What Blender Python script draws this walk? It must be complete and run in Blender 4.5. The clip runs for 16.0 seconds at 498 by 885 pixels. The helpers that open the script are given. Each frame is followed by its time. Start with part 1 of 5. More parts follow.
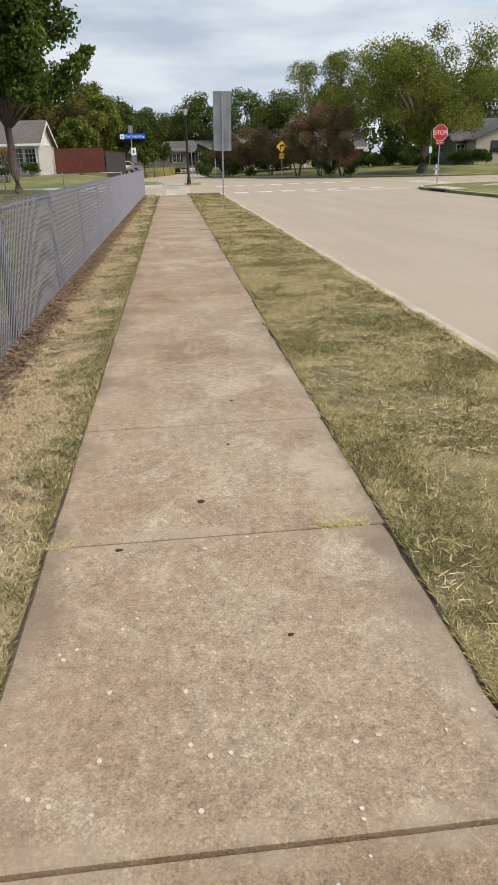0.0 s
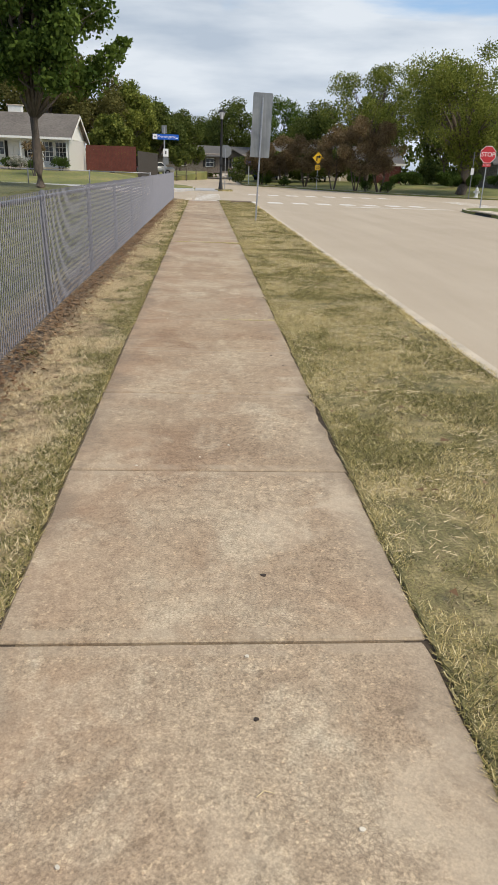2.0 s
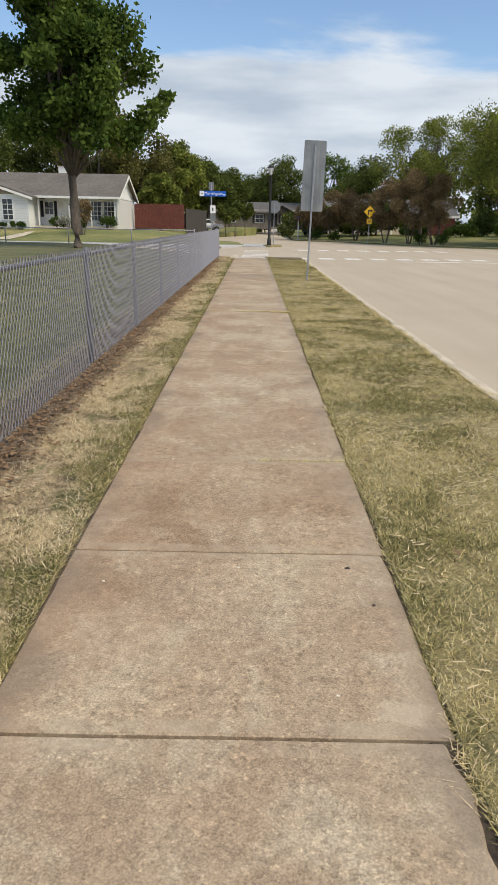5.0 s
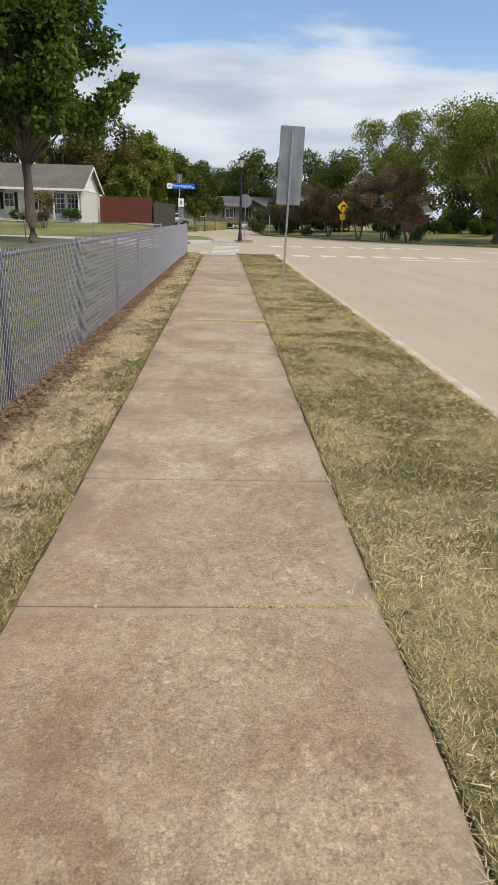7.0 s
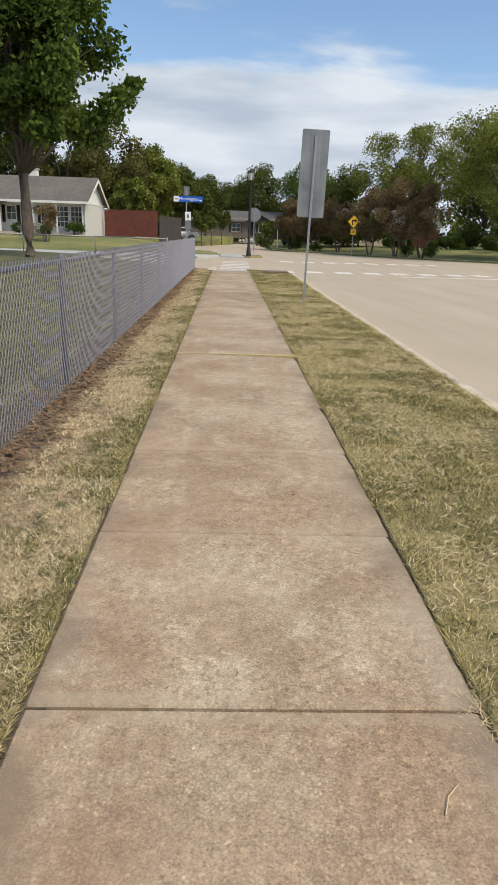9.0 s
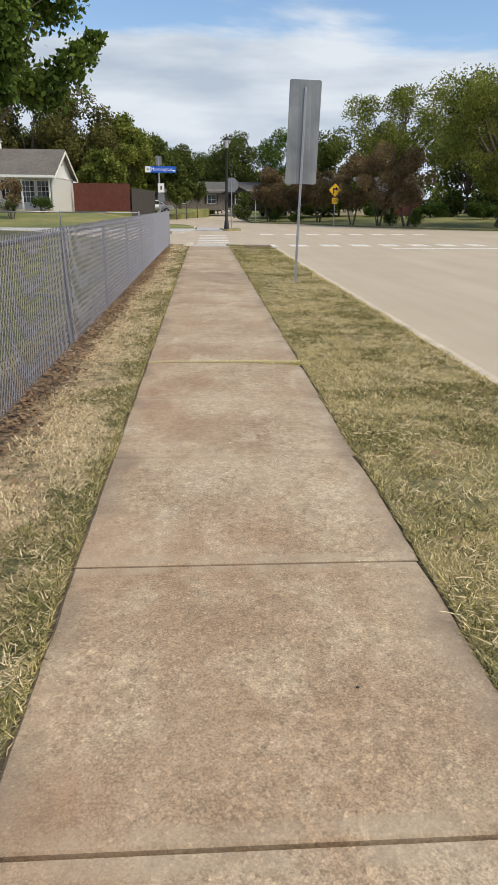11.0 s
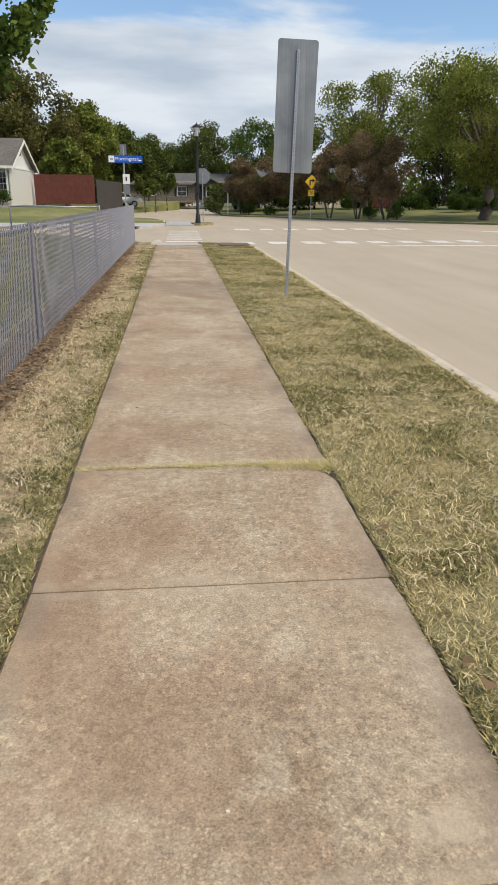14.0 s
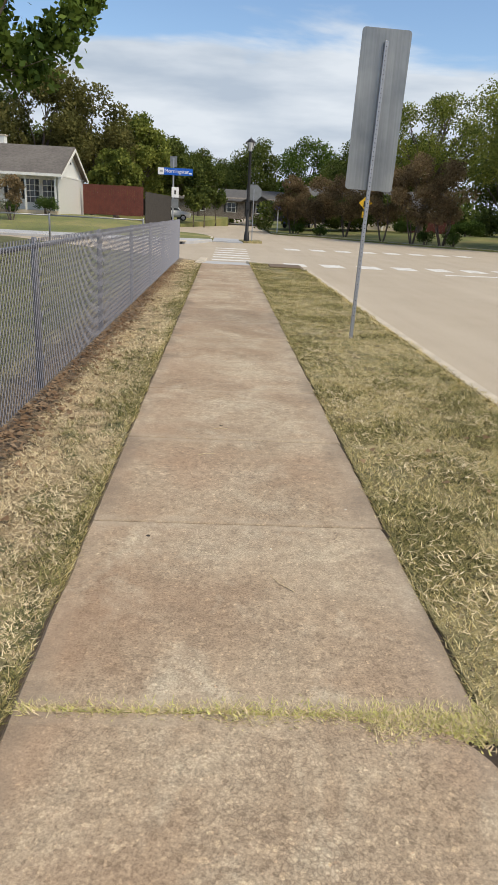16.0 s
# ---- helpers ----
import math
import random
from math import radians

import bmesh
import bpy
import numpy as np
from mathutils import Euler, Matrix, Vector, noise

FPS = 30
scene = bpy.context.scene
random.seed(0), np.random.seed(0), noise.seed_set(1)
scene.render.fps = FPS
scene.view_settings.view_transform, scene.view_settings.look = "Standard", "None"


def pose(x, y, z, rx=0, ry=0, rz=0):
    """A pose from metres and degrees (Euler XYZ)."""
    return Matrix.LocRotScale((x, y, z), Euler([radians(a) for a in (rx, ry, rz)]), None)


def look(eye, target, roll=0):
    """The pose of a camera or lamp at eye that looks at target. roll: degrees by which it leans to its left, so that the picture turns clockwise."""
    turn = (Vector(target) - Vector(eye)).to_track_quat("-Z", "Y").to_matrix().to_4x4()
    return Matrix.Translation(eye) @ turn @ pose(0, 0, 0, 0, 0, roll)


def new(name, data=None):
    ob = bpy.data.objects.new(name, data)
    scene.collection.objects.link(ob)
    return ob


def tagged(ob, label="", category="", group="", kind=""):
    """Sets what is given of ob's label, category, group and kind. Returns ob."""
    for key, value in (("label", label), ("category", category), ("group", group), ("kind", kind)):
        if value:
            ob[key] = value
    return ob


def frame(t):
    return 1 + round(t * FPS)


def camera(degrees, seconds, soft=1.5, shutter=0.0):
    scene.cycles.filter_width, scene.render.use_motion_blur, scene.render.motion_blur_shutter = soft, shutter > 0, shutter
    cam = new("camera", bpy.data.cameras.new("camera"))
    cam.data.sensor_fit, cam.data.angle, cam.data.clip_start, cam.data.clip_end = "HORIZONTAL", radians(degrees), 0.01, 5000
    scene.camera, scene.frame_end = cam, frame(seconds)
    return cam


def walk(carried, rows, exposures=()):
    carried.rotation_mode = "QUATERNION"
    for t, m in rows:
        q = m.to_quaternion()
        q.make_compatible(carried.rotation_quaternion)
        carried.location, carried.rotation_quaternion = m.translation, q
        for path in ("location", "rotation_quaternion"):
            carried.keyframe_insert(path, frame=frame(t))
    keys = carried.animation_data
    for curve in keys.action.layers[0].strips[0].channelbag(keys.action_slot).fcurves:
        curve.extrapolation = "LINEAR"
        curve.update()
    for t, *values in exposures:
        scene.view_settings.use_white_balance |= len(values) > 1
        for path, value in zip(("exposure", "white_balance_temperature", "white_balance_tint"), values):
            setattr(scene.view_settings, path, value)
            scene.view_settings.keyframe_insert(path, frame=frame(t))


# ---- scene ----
cam = camera(39.5, 16.0)
PATH = [
    (0, (-0.113, -0.875, 1.54), (0.061, 0.97, 0.788), -1.7),
    (0.5, (-0.1, -0.361, 1.528), (0.117, 1.477, 0.77), 1.2),
    (1, (-0.098, 0.188, 1.521), (0.072, 2.032, 0.765), 2.0),
    (1.5, (-0.091, 0.725, 1.519), (0.077, 2.571, 0.767), 1.9),
    (2, (-0.056, 1.28, 1.53), (0.084, 3.136, 0.797), 2.2),
    (2.5, (-0.04, 1.811, 1.53), (0.076, 3.686, 0.844), 2.2),
    (3, (0.024, 2.32, 1.53), (0.114, 4.212, 0.89), 2.0),
    (3.5, (0.013, 2.856, 1.506), (0.088, 4.758, 0.891), 1.8),
    (4, (0.077, 3.341, 1.51), (0.105, 5.246, 0.9), 1.5),
    (4.2, (0.079, 3.565, 1.537), (0.068, 5.472, 0.935), 1.3),
    (6.3, (0.115, 5.496, 1.517), (0.156, 7.401, 0.909), 0.8),
    (6.5, (0.108, 5.718, 1.535), (0.16, 7.622, 0.925), 1.0),
    (7, (0.076, 6.264, 1.523), (0.159, 8.166, 0.909), 1.6),
    (7.5, (0.053, 6.811, 1.515), (0.142, 8.714, 0.906), 2.3),
    (8, (-0.028, 7.325, 1.501), (0.046, 9.232, 0.904), 2.9),
    (8.5, (-0.053, 7.803, 1.485), (0.036, 9.717, 0.91), 2.4),
    (9, (-0.121, 8.314, 1.493), (-0.049, 10.227, 0.916), 1.9),
    (9.2, (-0.128, 8.547, 1.501), (-0.012, 10.454, 0.91), 1.6),
    (11.3, (-0.212, 10.628, 1.476), (-0.082, 12.516, 0.828), 0.3),
    (11.5, (-0.237, 10.813, 1.509), (-0.083, 12.699, 0.861), 0.5),
    (12, (-0.192, 11.281, 1.497), (-0.003, 13.162, 0.842), 0.3),
    (12.5, (-0.194, 11.775, 1.484), (0.037, 13.645, 0.814), 0.5),
    (13, (-0.147, 12.262, 1.489), (0.112, 14.126, 0.811), 0.1),
    (13.5, (-0.117, 12.788, 1.496), (0.11, 14.659, 0.827), 0.3),
    (14, (-0.127, 13.275, 1.515), (0.069, 15.151, 0.849), 0.5),
    (14.5, (-0.121, 13.804, 1.528), (0.031, 15.685, 0.867), 0.6),
    (15, (-0.128, 14.284, 1.525), (-0.004, 16.17, 0.871), 1.1),
    (15.5, (-0.104, 14.794, 1.518), (-0.011, 16.686, 0.877), 1.8),
    (16, (-0.141, 15.302, 1.52), (-0.043, 17.199, 0.895), 3.0),
]
walk(cam, [(t, look(eye, target, roll)) for t, eye, target, roll in PATH])

# ---- sky, sun ----
world = bpy.data.worlds.new("world")
scene.world = world
world.use_nodes = True
wn, wl = world.node_tree.nodes, world.node_tree.links
wn.clear()
SUN_EL, SUN_ROT = 50.0, 122.0


def build_sky():
    out = wn.new("ShaderNodeOutputWorld")
    sky = wn.new("ShaderNodeTexSky")
    sky.sky_type, sky.sun_disc = "NISHITA", False
    sky.sun_elevation, sky.sun_rotation = radians(SUN_EL), radians(SUN_ROT)
    sky.dust_density, sky.ozone_density = 0.2, 3.0
    clear = wn.new("ShaderNodeBackground")
    clear.inputs[1].default_value = 0.15
    wl.new(sky.outputs[0], clear.inputs[0])
    coord = wn.new("ShaderNodeTexCoord")
    mapping = wn.new("ShaderNodeMapping")
    mapping.inputs["Scale"].default_value = (1.7, 1.7, 8.0)
    mapping.inputs["Rotation"].default_value = (radians(3), radians(4), 0.4)
    wl.new(coord.outputs["Generated"], mapping.inputs[0])
    shape = wn.new("ShaderNodeTexNoise")
    shape.inputs["Scale"].default_value, shape.inputs["Detail"].default_value = 1.7, 7.0
    shape.inputs["Roughness"].default_value, shape.inputs["Distortion"].default_value = 0.52, 0.25
    wl.new(mapping.outputs[0], shape.inputs[0])
    sep = wn.new("ShaderNodeSeparateXYZ")
    wl.new(coord.outputs["Generated"], sep.inputs[0])
    # thick towards the horizon, broken higher up
    height = wn.new("ShaderNodeMapRange")
    height.inputs[1].default_value, height.inputs[2].default_value = 0.135, 0.21
    height.inputs[3].default_value, height.inputs[4].default_value = 0.34, -0.02
    wl.new(sep.outputs[2], height.inputs[0])
    add = wn.new("ShaderNodeMath")
    wl.new(shape.outputs[0], add.inputs[0])
    wl.new(height.outputs[0], add.inputs[1])
    cover = wn.new("ShaderNodeMapRange")
    cover.interpolation_type = "SMOOTHSTEP"
    cover.inputs[1].default_value, cover.inputs[2].default_value = 0.43, 0.60
    wl.new(add.outputs[0], cover.inputs[0])
    shade = wn.new("ShaderNodeTexNoise")
    shade.inputs["Scale"].default_value, shade.inputs["Detail"].default_value = 2.6, 5.0
    wl.new(mapping.outputs[0], shade.inputs[0])
    ramp = wn.new("ShaderNodeValToRGB")
    ramp.color_ramp.elements[0].position, ramp.color_ramp.elements[0].color = 0.34, (0.60, 0.70, 0.83, 1)
    ramp.color_ramp.elements[1].position, ramp.color_ramp.elements[1].color = 0.62, (0.95, 1.02, 1.10, 1)
    wl.new(shade.outputs[0], ramp.inputs[0])
    cloud = wn.new("ShaderNodeBackground")
    cloud.inputs[1].default_value = 0.80
    wl.new(ramp.outputs[0], cloud.inputs[0])
    mix = wn.new("ShaderNodeMixShader")
    wl.new(cover.outputs[0], mix.inputs[0])
    wl.new(clear.outputs[0], mix.inputs[1])
    wl.new(cloud.outputs[0], mix.inputs[2])
    wl.new(mix.outputs[0], out.inputs[0])


build_sky()
sun = new("sun", bpy.data.lights.new("sun", "SUN"))
sun.data.energy, sun.data.angle, sun.data.color = 3.5, radians(32), (1.0, 0.89, 0.68)
# the sky's sun_rotation turns clockwise from +y
sun.matrix_world = look((0, 0, 0), (-math.sin(radians(SUN_ROT)) * math.cos(radians(SUN_EL)), -math.cos(radians(SUN_ROT)) * math.cos(radians(SUN_EL)), -math.sin(radians(SUN_EL))))


# ---- materials ----
def material(name, rough=0.8, metal=0.0):
    m = bpy.data.materials.new(name)
    m.use_nodes = True
    b = m.node_tree.nodes["Principled BSDF"]
    b.inputs["Roughness"].default_value, b.inputs["Metallic"].default_value = rough, metal
    return m, m.node_tree.nodes, m.node_tree.links, b


def coords(n, l, scale=(1, 1, 1)):
    # world-scaled position
    g = n.new("ShaderNodeNewGeometry")
    mp = n.new("ShaderNodeMapping")
    mp.inputs["Scale"].default_value = scale
    l.new(g.outputs["Position"], mp.inputs[0])
    return mp.outputs[0]


def noise_tex(n, l, vec, scale, detail=4.0, rough=0.55, distort=0.0):
    t = n.new("ShaderNodeTexNoise")
    t.inputs["Scale"].default_value, t.inputs["Detail"].default_value = scale, detail
    t.inputs["Roughness"].default_value, t.inputs["Distortion"].default_value = rough, distort
    l.new(vec, t.inputs[0])
    return t.outputs[0]


def ramp_of(n, l, fac, *stops):
    r = n.new("ShaderNodeValToRGB")
    e = r.color_ramp.elements
    while len(e) < len(stops):
        e.new(0.5)
    for k, (p, c) in enumerate(stops):
        e[k].position = p
        e[k].color = (*c, 1) if len(c) == 3 else c
    l.new(fac, r.inputs[0])
    return r.outputs[0]


def mixed(n, l, fac, a, b, mode="MIX"):
    m = n.new("ShaderNodeMix")
    m.data_type, m.blend_type = "RGBA", mode
    for sock, val in ((m.inputs[0], fac), (m.inputs[6], a), (m.inputs[7], b)):
        if isinstance(val, (int, float)):
            sock.default_value = val
        elif isinstance(val, tuple):
            sock.default_value = (*val, 1)
        else:
            l.new(val, sock)
    return m.outputs[2]


def bumped(n, l, b, height, strength=0.3, dist=0.01):
    k = n.new("ShaderNodeBump")
    k.inputs["Strength"].default_value, k.inputs["Distance"].default_value = strength, dist
    l.new(height, k.inputs["Height"])
    l.new(k.outputs[0], b.inputs["Normal"])


def simple(name, colour, rough=0.7, metal=0.0, vary=0.18, scale=6.0, bump=0.15, grain=60.0):
    m, n, l, b = material(name, rough, metal)
    v = coords(n, l)
    big = noise_tex(n, l, v, scale, 5)
    fine = noise_tex(n, l, v, grain, 3)
    lo = tuple(c * (1 - vary) for c in colour)
    hi = tuple(min(1, c * (1 + vary)) for c in colour)
    c = ramp_of(n, l, big, (0.3, lo), (0.7, hi))
    c = mixed(n, l, 0.25, c, ramp_of(n, l, fine, (0.35, lo), (0.65, hi)))
    l.new(c, b.inputs["Base Color"])
    if bump:
        bumped(n, l, b, fine, bump, 0.004)
    return m


def soiled(n, l, value):
    f = n.new("ShaderNodeMapRange")
    f.inputs[1].default_value, f.inputs[2].default_value, f.inputs[4].default_value = 1.14, 1.32, 0.6
    l.new(value, f.inputs[0])
    return f.outputs[0]


def walk_concrete():
    m, n, l, b = material("walk_concrete", 0.9)
    v = coords(n, l)
    patches = noise_tex(n, l, v, 1.1, 6, 0.6, 0.4)
    stain = noise_tex(n, l, coords(n, l, (1, 0.75, 1)), 2.7, 6, 0.65, 0.6)
    grit = noise_tex(n, l, v, 120, 4, 0.75)
    mid = noise_tex(n, l, v, 18, 5, 0.7)
    base = ramp_of(n, l, patches, (0.3, (0.30, 0.210, 0.140)), (0.45, (0.385, 0.292, 0.205)), (0.58, (0.435, 0.345, 0.25)), (0.70, (0.49, 0.405, 0.30)))
    worn = ramp_of(n, l, stain, (0.50, (0, 0, 0)), (0.68, (1, 1, 1)))
    c = mixed(n, l, worn, base, (0.51, 0.43, 0.325))
    rust = ramp_of(n, l, noise_tex(n, l, v, 0.8, 4, 0.55, 0.3), (0.52, (0, 0, 0)), (0.72, (0.55, 0.55, 0.55)))
    c = mixed(n, l, rust, c, (0.385, 0.26, 0.175))
    c = mixed(n, l, 0.6, c, ramp_of(n, l, mid, (0.33, (0.33, 0.33, 0.33)), (0.67, (0.66, 0.66, 0.66))), "OVERLAY")
    # exposed aggregate: small pale and dark stones
    vo = n.new("ShaderNodeTexVoronoi")
    vo.inputs["Scale"].default_value = 120
    l.new(v, vo.inputs[0])
    hue = ramp_of(n, l, vo.outputs["Color"], (0.08, (0.34, 0.33, 0.32)), (0.30, (0.48, 0.48, 0.48)), (0.84, (0.52, 0.52, 0.52)), (0.96, (0.76, 0.75, 0.72)))
    c = mixed(n, l, 0.8, c, hue, "OVERLAY")
    c = mixed(n, l, 0.75, c, ramp_of(n, l, grit, (0.3, (0.22, 0.22, 0.22)), (0.7, (0.77, 0.77, 0.77))), "OVERLAY")
    # coarser stones where the surface has worn away
    coarse = n.new("ShaderNodeTexVoronoi")
    coarse.inputs["Scale"].default_value = 62
    l.new(v, coarse.inputs[0])
    stones = ramp_of(n, l, coarse.outputs["Color"], (0.12, (0.27, 0.26, 0.25)), (0.34, (0.47, 0.47, 0.47)), (0.72, (0.52, 0.52, 0.52)), (0.92, (0.74, 0.73, 0.70)))
    bald = ramp_of(n, l, noise_tex(n, l, v, 1.5, 6, 0.65, 0.4), (0.40, (0.12, 0.12, 0.12)), (0.58, (0.62, 0.62, 0.62)))
    c = mixed(n, l, bald, c, mixed(n, l, 1.0, c, stones, "OVERLAY"))
    pits = n.new("ShaderNodeMapRange")
    pits.inputs[1].default_value, pits.inputs[2].default_value, pits.inputs[4].default_value = 0.60, 0.72, 0.6
    l.new(noise_tex(n, l, v, 46, 4, 0.7, 0.6), pits.inputs[0])
    where = n.new("ShaderNodeMapRange")
    where.inputs[1].default_value, where.inputs[2].default_value = 0.42, 0.62
    l.new(noise_tex(n, l, v, 1.6, 4, 0.6, 0.5), where.inputs[0])
    both = n.new("ShaderNodeMath")
    both.operation = "MULTIPLY"
    l.new(pits.outputs[0], both.inputs[0])
    l.new(where.outputs[0], both.inputs[1])
    c = mixed(n, l, both.outputs[0], c, (0.17, 0.125, 0.09))
    # fine crazing where the skin has worn off
    warp = n.new("ShaderNodeVectorMath")
    l.new(v, warp.inputs[0])
    wn = n.new("ShaderNodeTexNoise")
    wn.inputs["Scale"].default_value = 9
    wn.inputs["Detail"].default_value = 4
    l.new(v, wn.inputs["Vector"])
    sc = n.new("ShaderNodeVectorMath")
    sc.operation = "SCALE"
    sc.inputs["Scale"].default_value = 0.09
    l.new(wn.outputs["Color"], sc.inputs[0])
    l.new(sc.outputs[0], warp.inputs[1])
    cells = n.new("ShaderNodeTexVoronoi")
    cells.feature = "DISTANCE_TO_EDGE"
    cells.inputs["Scale"].default_value = 52
    l.new(warp.outputs[0], cells.inputs[0])
    line = n.new("ShaderNodeMapRange")
    line.inputs[1].default_value, line.inputs[2].default_value = 0.0, 0.11
    line.inputs[3].default_value, line.inputs[4].default_value = 0.6, 0.0
    l.new(cells.outputs["Distance"], line.inputs[0])
    crazed = n.new("ShaderNodeMapRange")
    crazed.inputs[1].default_value, crazed.inputs[2].default_value = 0.46, 0.60
    l.new(noise_tex(n, l, v, 2.3, 6, 0.7, 0.5), crazed.inputs[0])
    cut = n.new("ShaderNodeMath")
    cut.operation = "MULTIPLY"
    l.new(line.outputs[0], cut.inputs[0])
    l.new(crazed.outputs[0], cut.inputs[1])
    c = mixed(n, l, cut.outputs[0], c, (0.19, 0.14, 0.10))
    info = n.new("ShaderNodeObjectInfo")
    tone = ramp_of(n, l, info.outputs["Random"], (0.0, (0.44, 0.43, 0.42)), (0.5, (0.5, 0.5, 0.5)), (1.0, (0.54, 0.55, 0.56)))
    c = mixed(n, l, 1.0, c, tone, "OVERLAY")
    # soil washed over the outer edges, and an old cement spill
    g = n.new("ShaderNodeNewGeometry")
    sx = n.new("ShaderNodeSeparateXYZ")
    l.new(g.outputs["Position"], sx.inputs[0])
    ab = n.new("ShaderNodeMath")
    ab.operation = "ABSOLUTE"
    l.new(sx.outputs[0], ab.inputs[0])
    ed = n.new("ShaderNodeMath")
    l.new(ab.outputs[0], ed.inputs[0])
    l.new(noise_tex(n, l, v, 1.9, 5, 0.6), ed.inputs[1])
    red = n.new("ShaderNodeMapRange")
    red.inputs[1].default_value, red.inputs[2].default_value = 0.1, -0.75
    red.inputs[3].default_value, red.inputs[4].default_value = 0.0, 0.48
    l.new(sx.outputs[0], red.inputs[0])
    rb = n.new("ShaderNodeMath")
    rb.operation = "MULTIPLY"
    l.new(red.outputs[0], rb.inputs[0])
    l.new(ramp_of(n, l, noise_tex(n, l, v, 1.4, 6, 0.65, 0.5), (0.40, (0, 0, 0)), (0.60, (1, 1, 1))), rb.inputs[1])
    c = mixed(n, l, rb.outputs[0], c, (0.37, 0.24, 0.158))
    marg = n.new("ShaderNodeMapRange")
    marg.inputs[1].default_value, marg.inputs[2].default_value, marg.inputs[4].default_value = 0.645, 0.685, 0.22
    l.new(ab.outputs[0], marg.inputs[0])
    c = mixed(n, l, marg.outputs[0], c, (0.41, 0.335, 0.255))
    # the side by the verge is smoother and greyer
    gx = n.new("ShaderNodeMath")
    gx.operation = "MULTIPLY_ADD"
    l.new(noise_tex(n, l, v, 2.2, 5, 0.6, 0.4), gx.inputs[0])
    gx.inputs[1].default_value = 0.45
    l.new(sx.outputs[0], gx.inputs[2])
    grey = n.new("ShaderNodeMapRange")
    grey.inputs[1].default_value, grey.inputs[2].default_value, grey.inputs[4].default_value = 0.74, 0.96, 0.36
    l.new(gx.outputs[0], grey.inputs[0])
    c = mixed(n, l, grey.outputs[0], c, (0.375, 0.312, 0.25))
    # slabs that have weathered browner than the rest
    age = n.new("ShaderNodeAttribute")
    age.attribute_name = "stained"
    af = n.new("ShaderNodeMath")
    af.operation = "MULTIPLY"
    l.new(age.outputs["Fac"], af.inputs[0])
    l.new(ramp_of(n, l, noise_tex(n, l, v, 2.0, 6, 0.65, 0.4), (0.35, (0.35, 0.35, 0.35)), (0.55, (1, 1, 1))), af.inputs[1])
    c = mixed(n, l, af.outputs[0], c, (0.90, 0.84, 0.79), "MULTIPLY")
    # trowelled margins along the joints
    tool = n.new("ShaderNodeAttribute")
    tool.attribute_name = "margin"
    tf = n.new("ShaderNodeMath")
    tf.operation = "MULTIPLY"
    l.new(tool.outputs["Fac"], tf.inputs[0])
    l.new(ramp_of(n, l, noise_tex(n, l, v, 5.0, 4, 0.6), (0.38, (0.0, 0.0, 0.0)), (0.6, (0.55, 0.55, 0.55))), tf.inputs[1])
    c = mixed(n, l, tf.outputs[0], c, (0.43, 0.35, 0.265))
    c = mixed(n, l, soiled(n, l, ed.outputs[0]), c, (0.20, 0.155, 0.115))
    # old cement spills and pale worn patches
    for px, py, wide, long, strength in ((0.60, 2.45, 2.0, 0.9, 0.5), (0.02, 2.5, 3.4, 2.6, 0.3), (0.32, 4.1, 1.7, 1.2, 0.35), (0.64, 4.35, 3.4, 1.6, 0.6), (0.55, 14.57, 2.8, 5.0, 0.55), (0.62, 6.25, 3.2, 4.5, 0.5)):
        dist = n.new("ShaderNodeVectorMath")
        dist.operation = "DISTANCE"
        mp = n.new("ShaderNodeMapping")
        mp.inputs["Scale"].default_value = (wide, long, 1)
        l.new(g.outputs["Position"], mp.inputs[0])
        l.new(mp.outputs[0], dist.inputs[0])
        dist.inputs[1].default_value = (px * wide, py * long, 0)
        sp = n.new("ShaderNodeMath")
        sp.operation = "MULTIPLY_ADD"
        l.new(noise_tex(n, l, v, 5.0, 6, 0.7, 0.5), sp.inputs[0])
        sp.inputs[1].default_value = 1.3
        l.new(dist.outputs["Value"], sp.inputs[2])
        f = n.new("ShaderNodeMapRange")
        f.inputs[1].default_value, f.inputs[2].default_value, f.inputs[3].default_value, f.inputs[4].default_value = 0.78, 1.05, strength, 0.0
        l.new(sp.outputs[0], f.inputs[0])
        c = mixed(n, l, f.outputs[0], c, (0.56, 0.465, 0.36))
    c = mixed(n, l, 1.0, c, (1.0, 0.98, 0.935), "MULTIPLY")
    l.new(c, b.inputs["Base Color"])
    bumped(n, l, b, mixed(n, l, 0.5, grit, vo.outputs["Distance"]), 0.5, 0.004)
    return m


def road_concrete():
    m, n, l, b = material("road_concrete", 0.85)
    v = coords(n, l)
    lanes = noise_tex(n, l, coords(n, l, (1.0, 0.08, 1)), 1.3, 5, 0.55, 0.2)
    patches = noise_tex(n, l, v, 0.35, 6, 0.6, 0.3)
    grit = noise_tex(n, l, v, 60, 3, 0.7)
    c = ramp_of(n, l, patches, (0.3, (0.42, 0.342, 0.25)), (0.7, (0.49, 0.412, 0.312)))
    c = mixed(n, l, 0.45, c, ramp_of(n, l, lanes, (0.3, (0.40, 0.325, 0.24)), (0.7, (0.52, 0.44, 0.34))))
    c = mixed(n, l, 0.5, c, ramp_of(n, l, grit, (0.3, (0.40, 0.40, 0.40)), (0.7, (0.60, 0.60, 0.60))), "OVERLAY")
    l.new(c, b.inputs["Base Color"])
    bumped(n, l, b, grit, 0.25, 0.004)
    return m


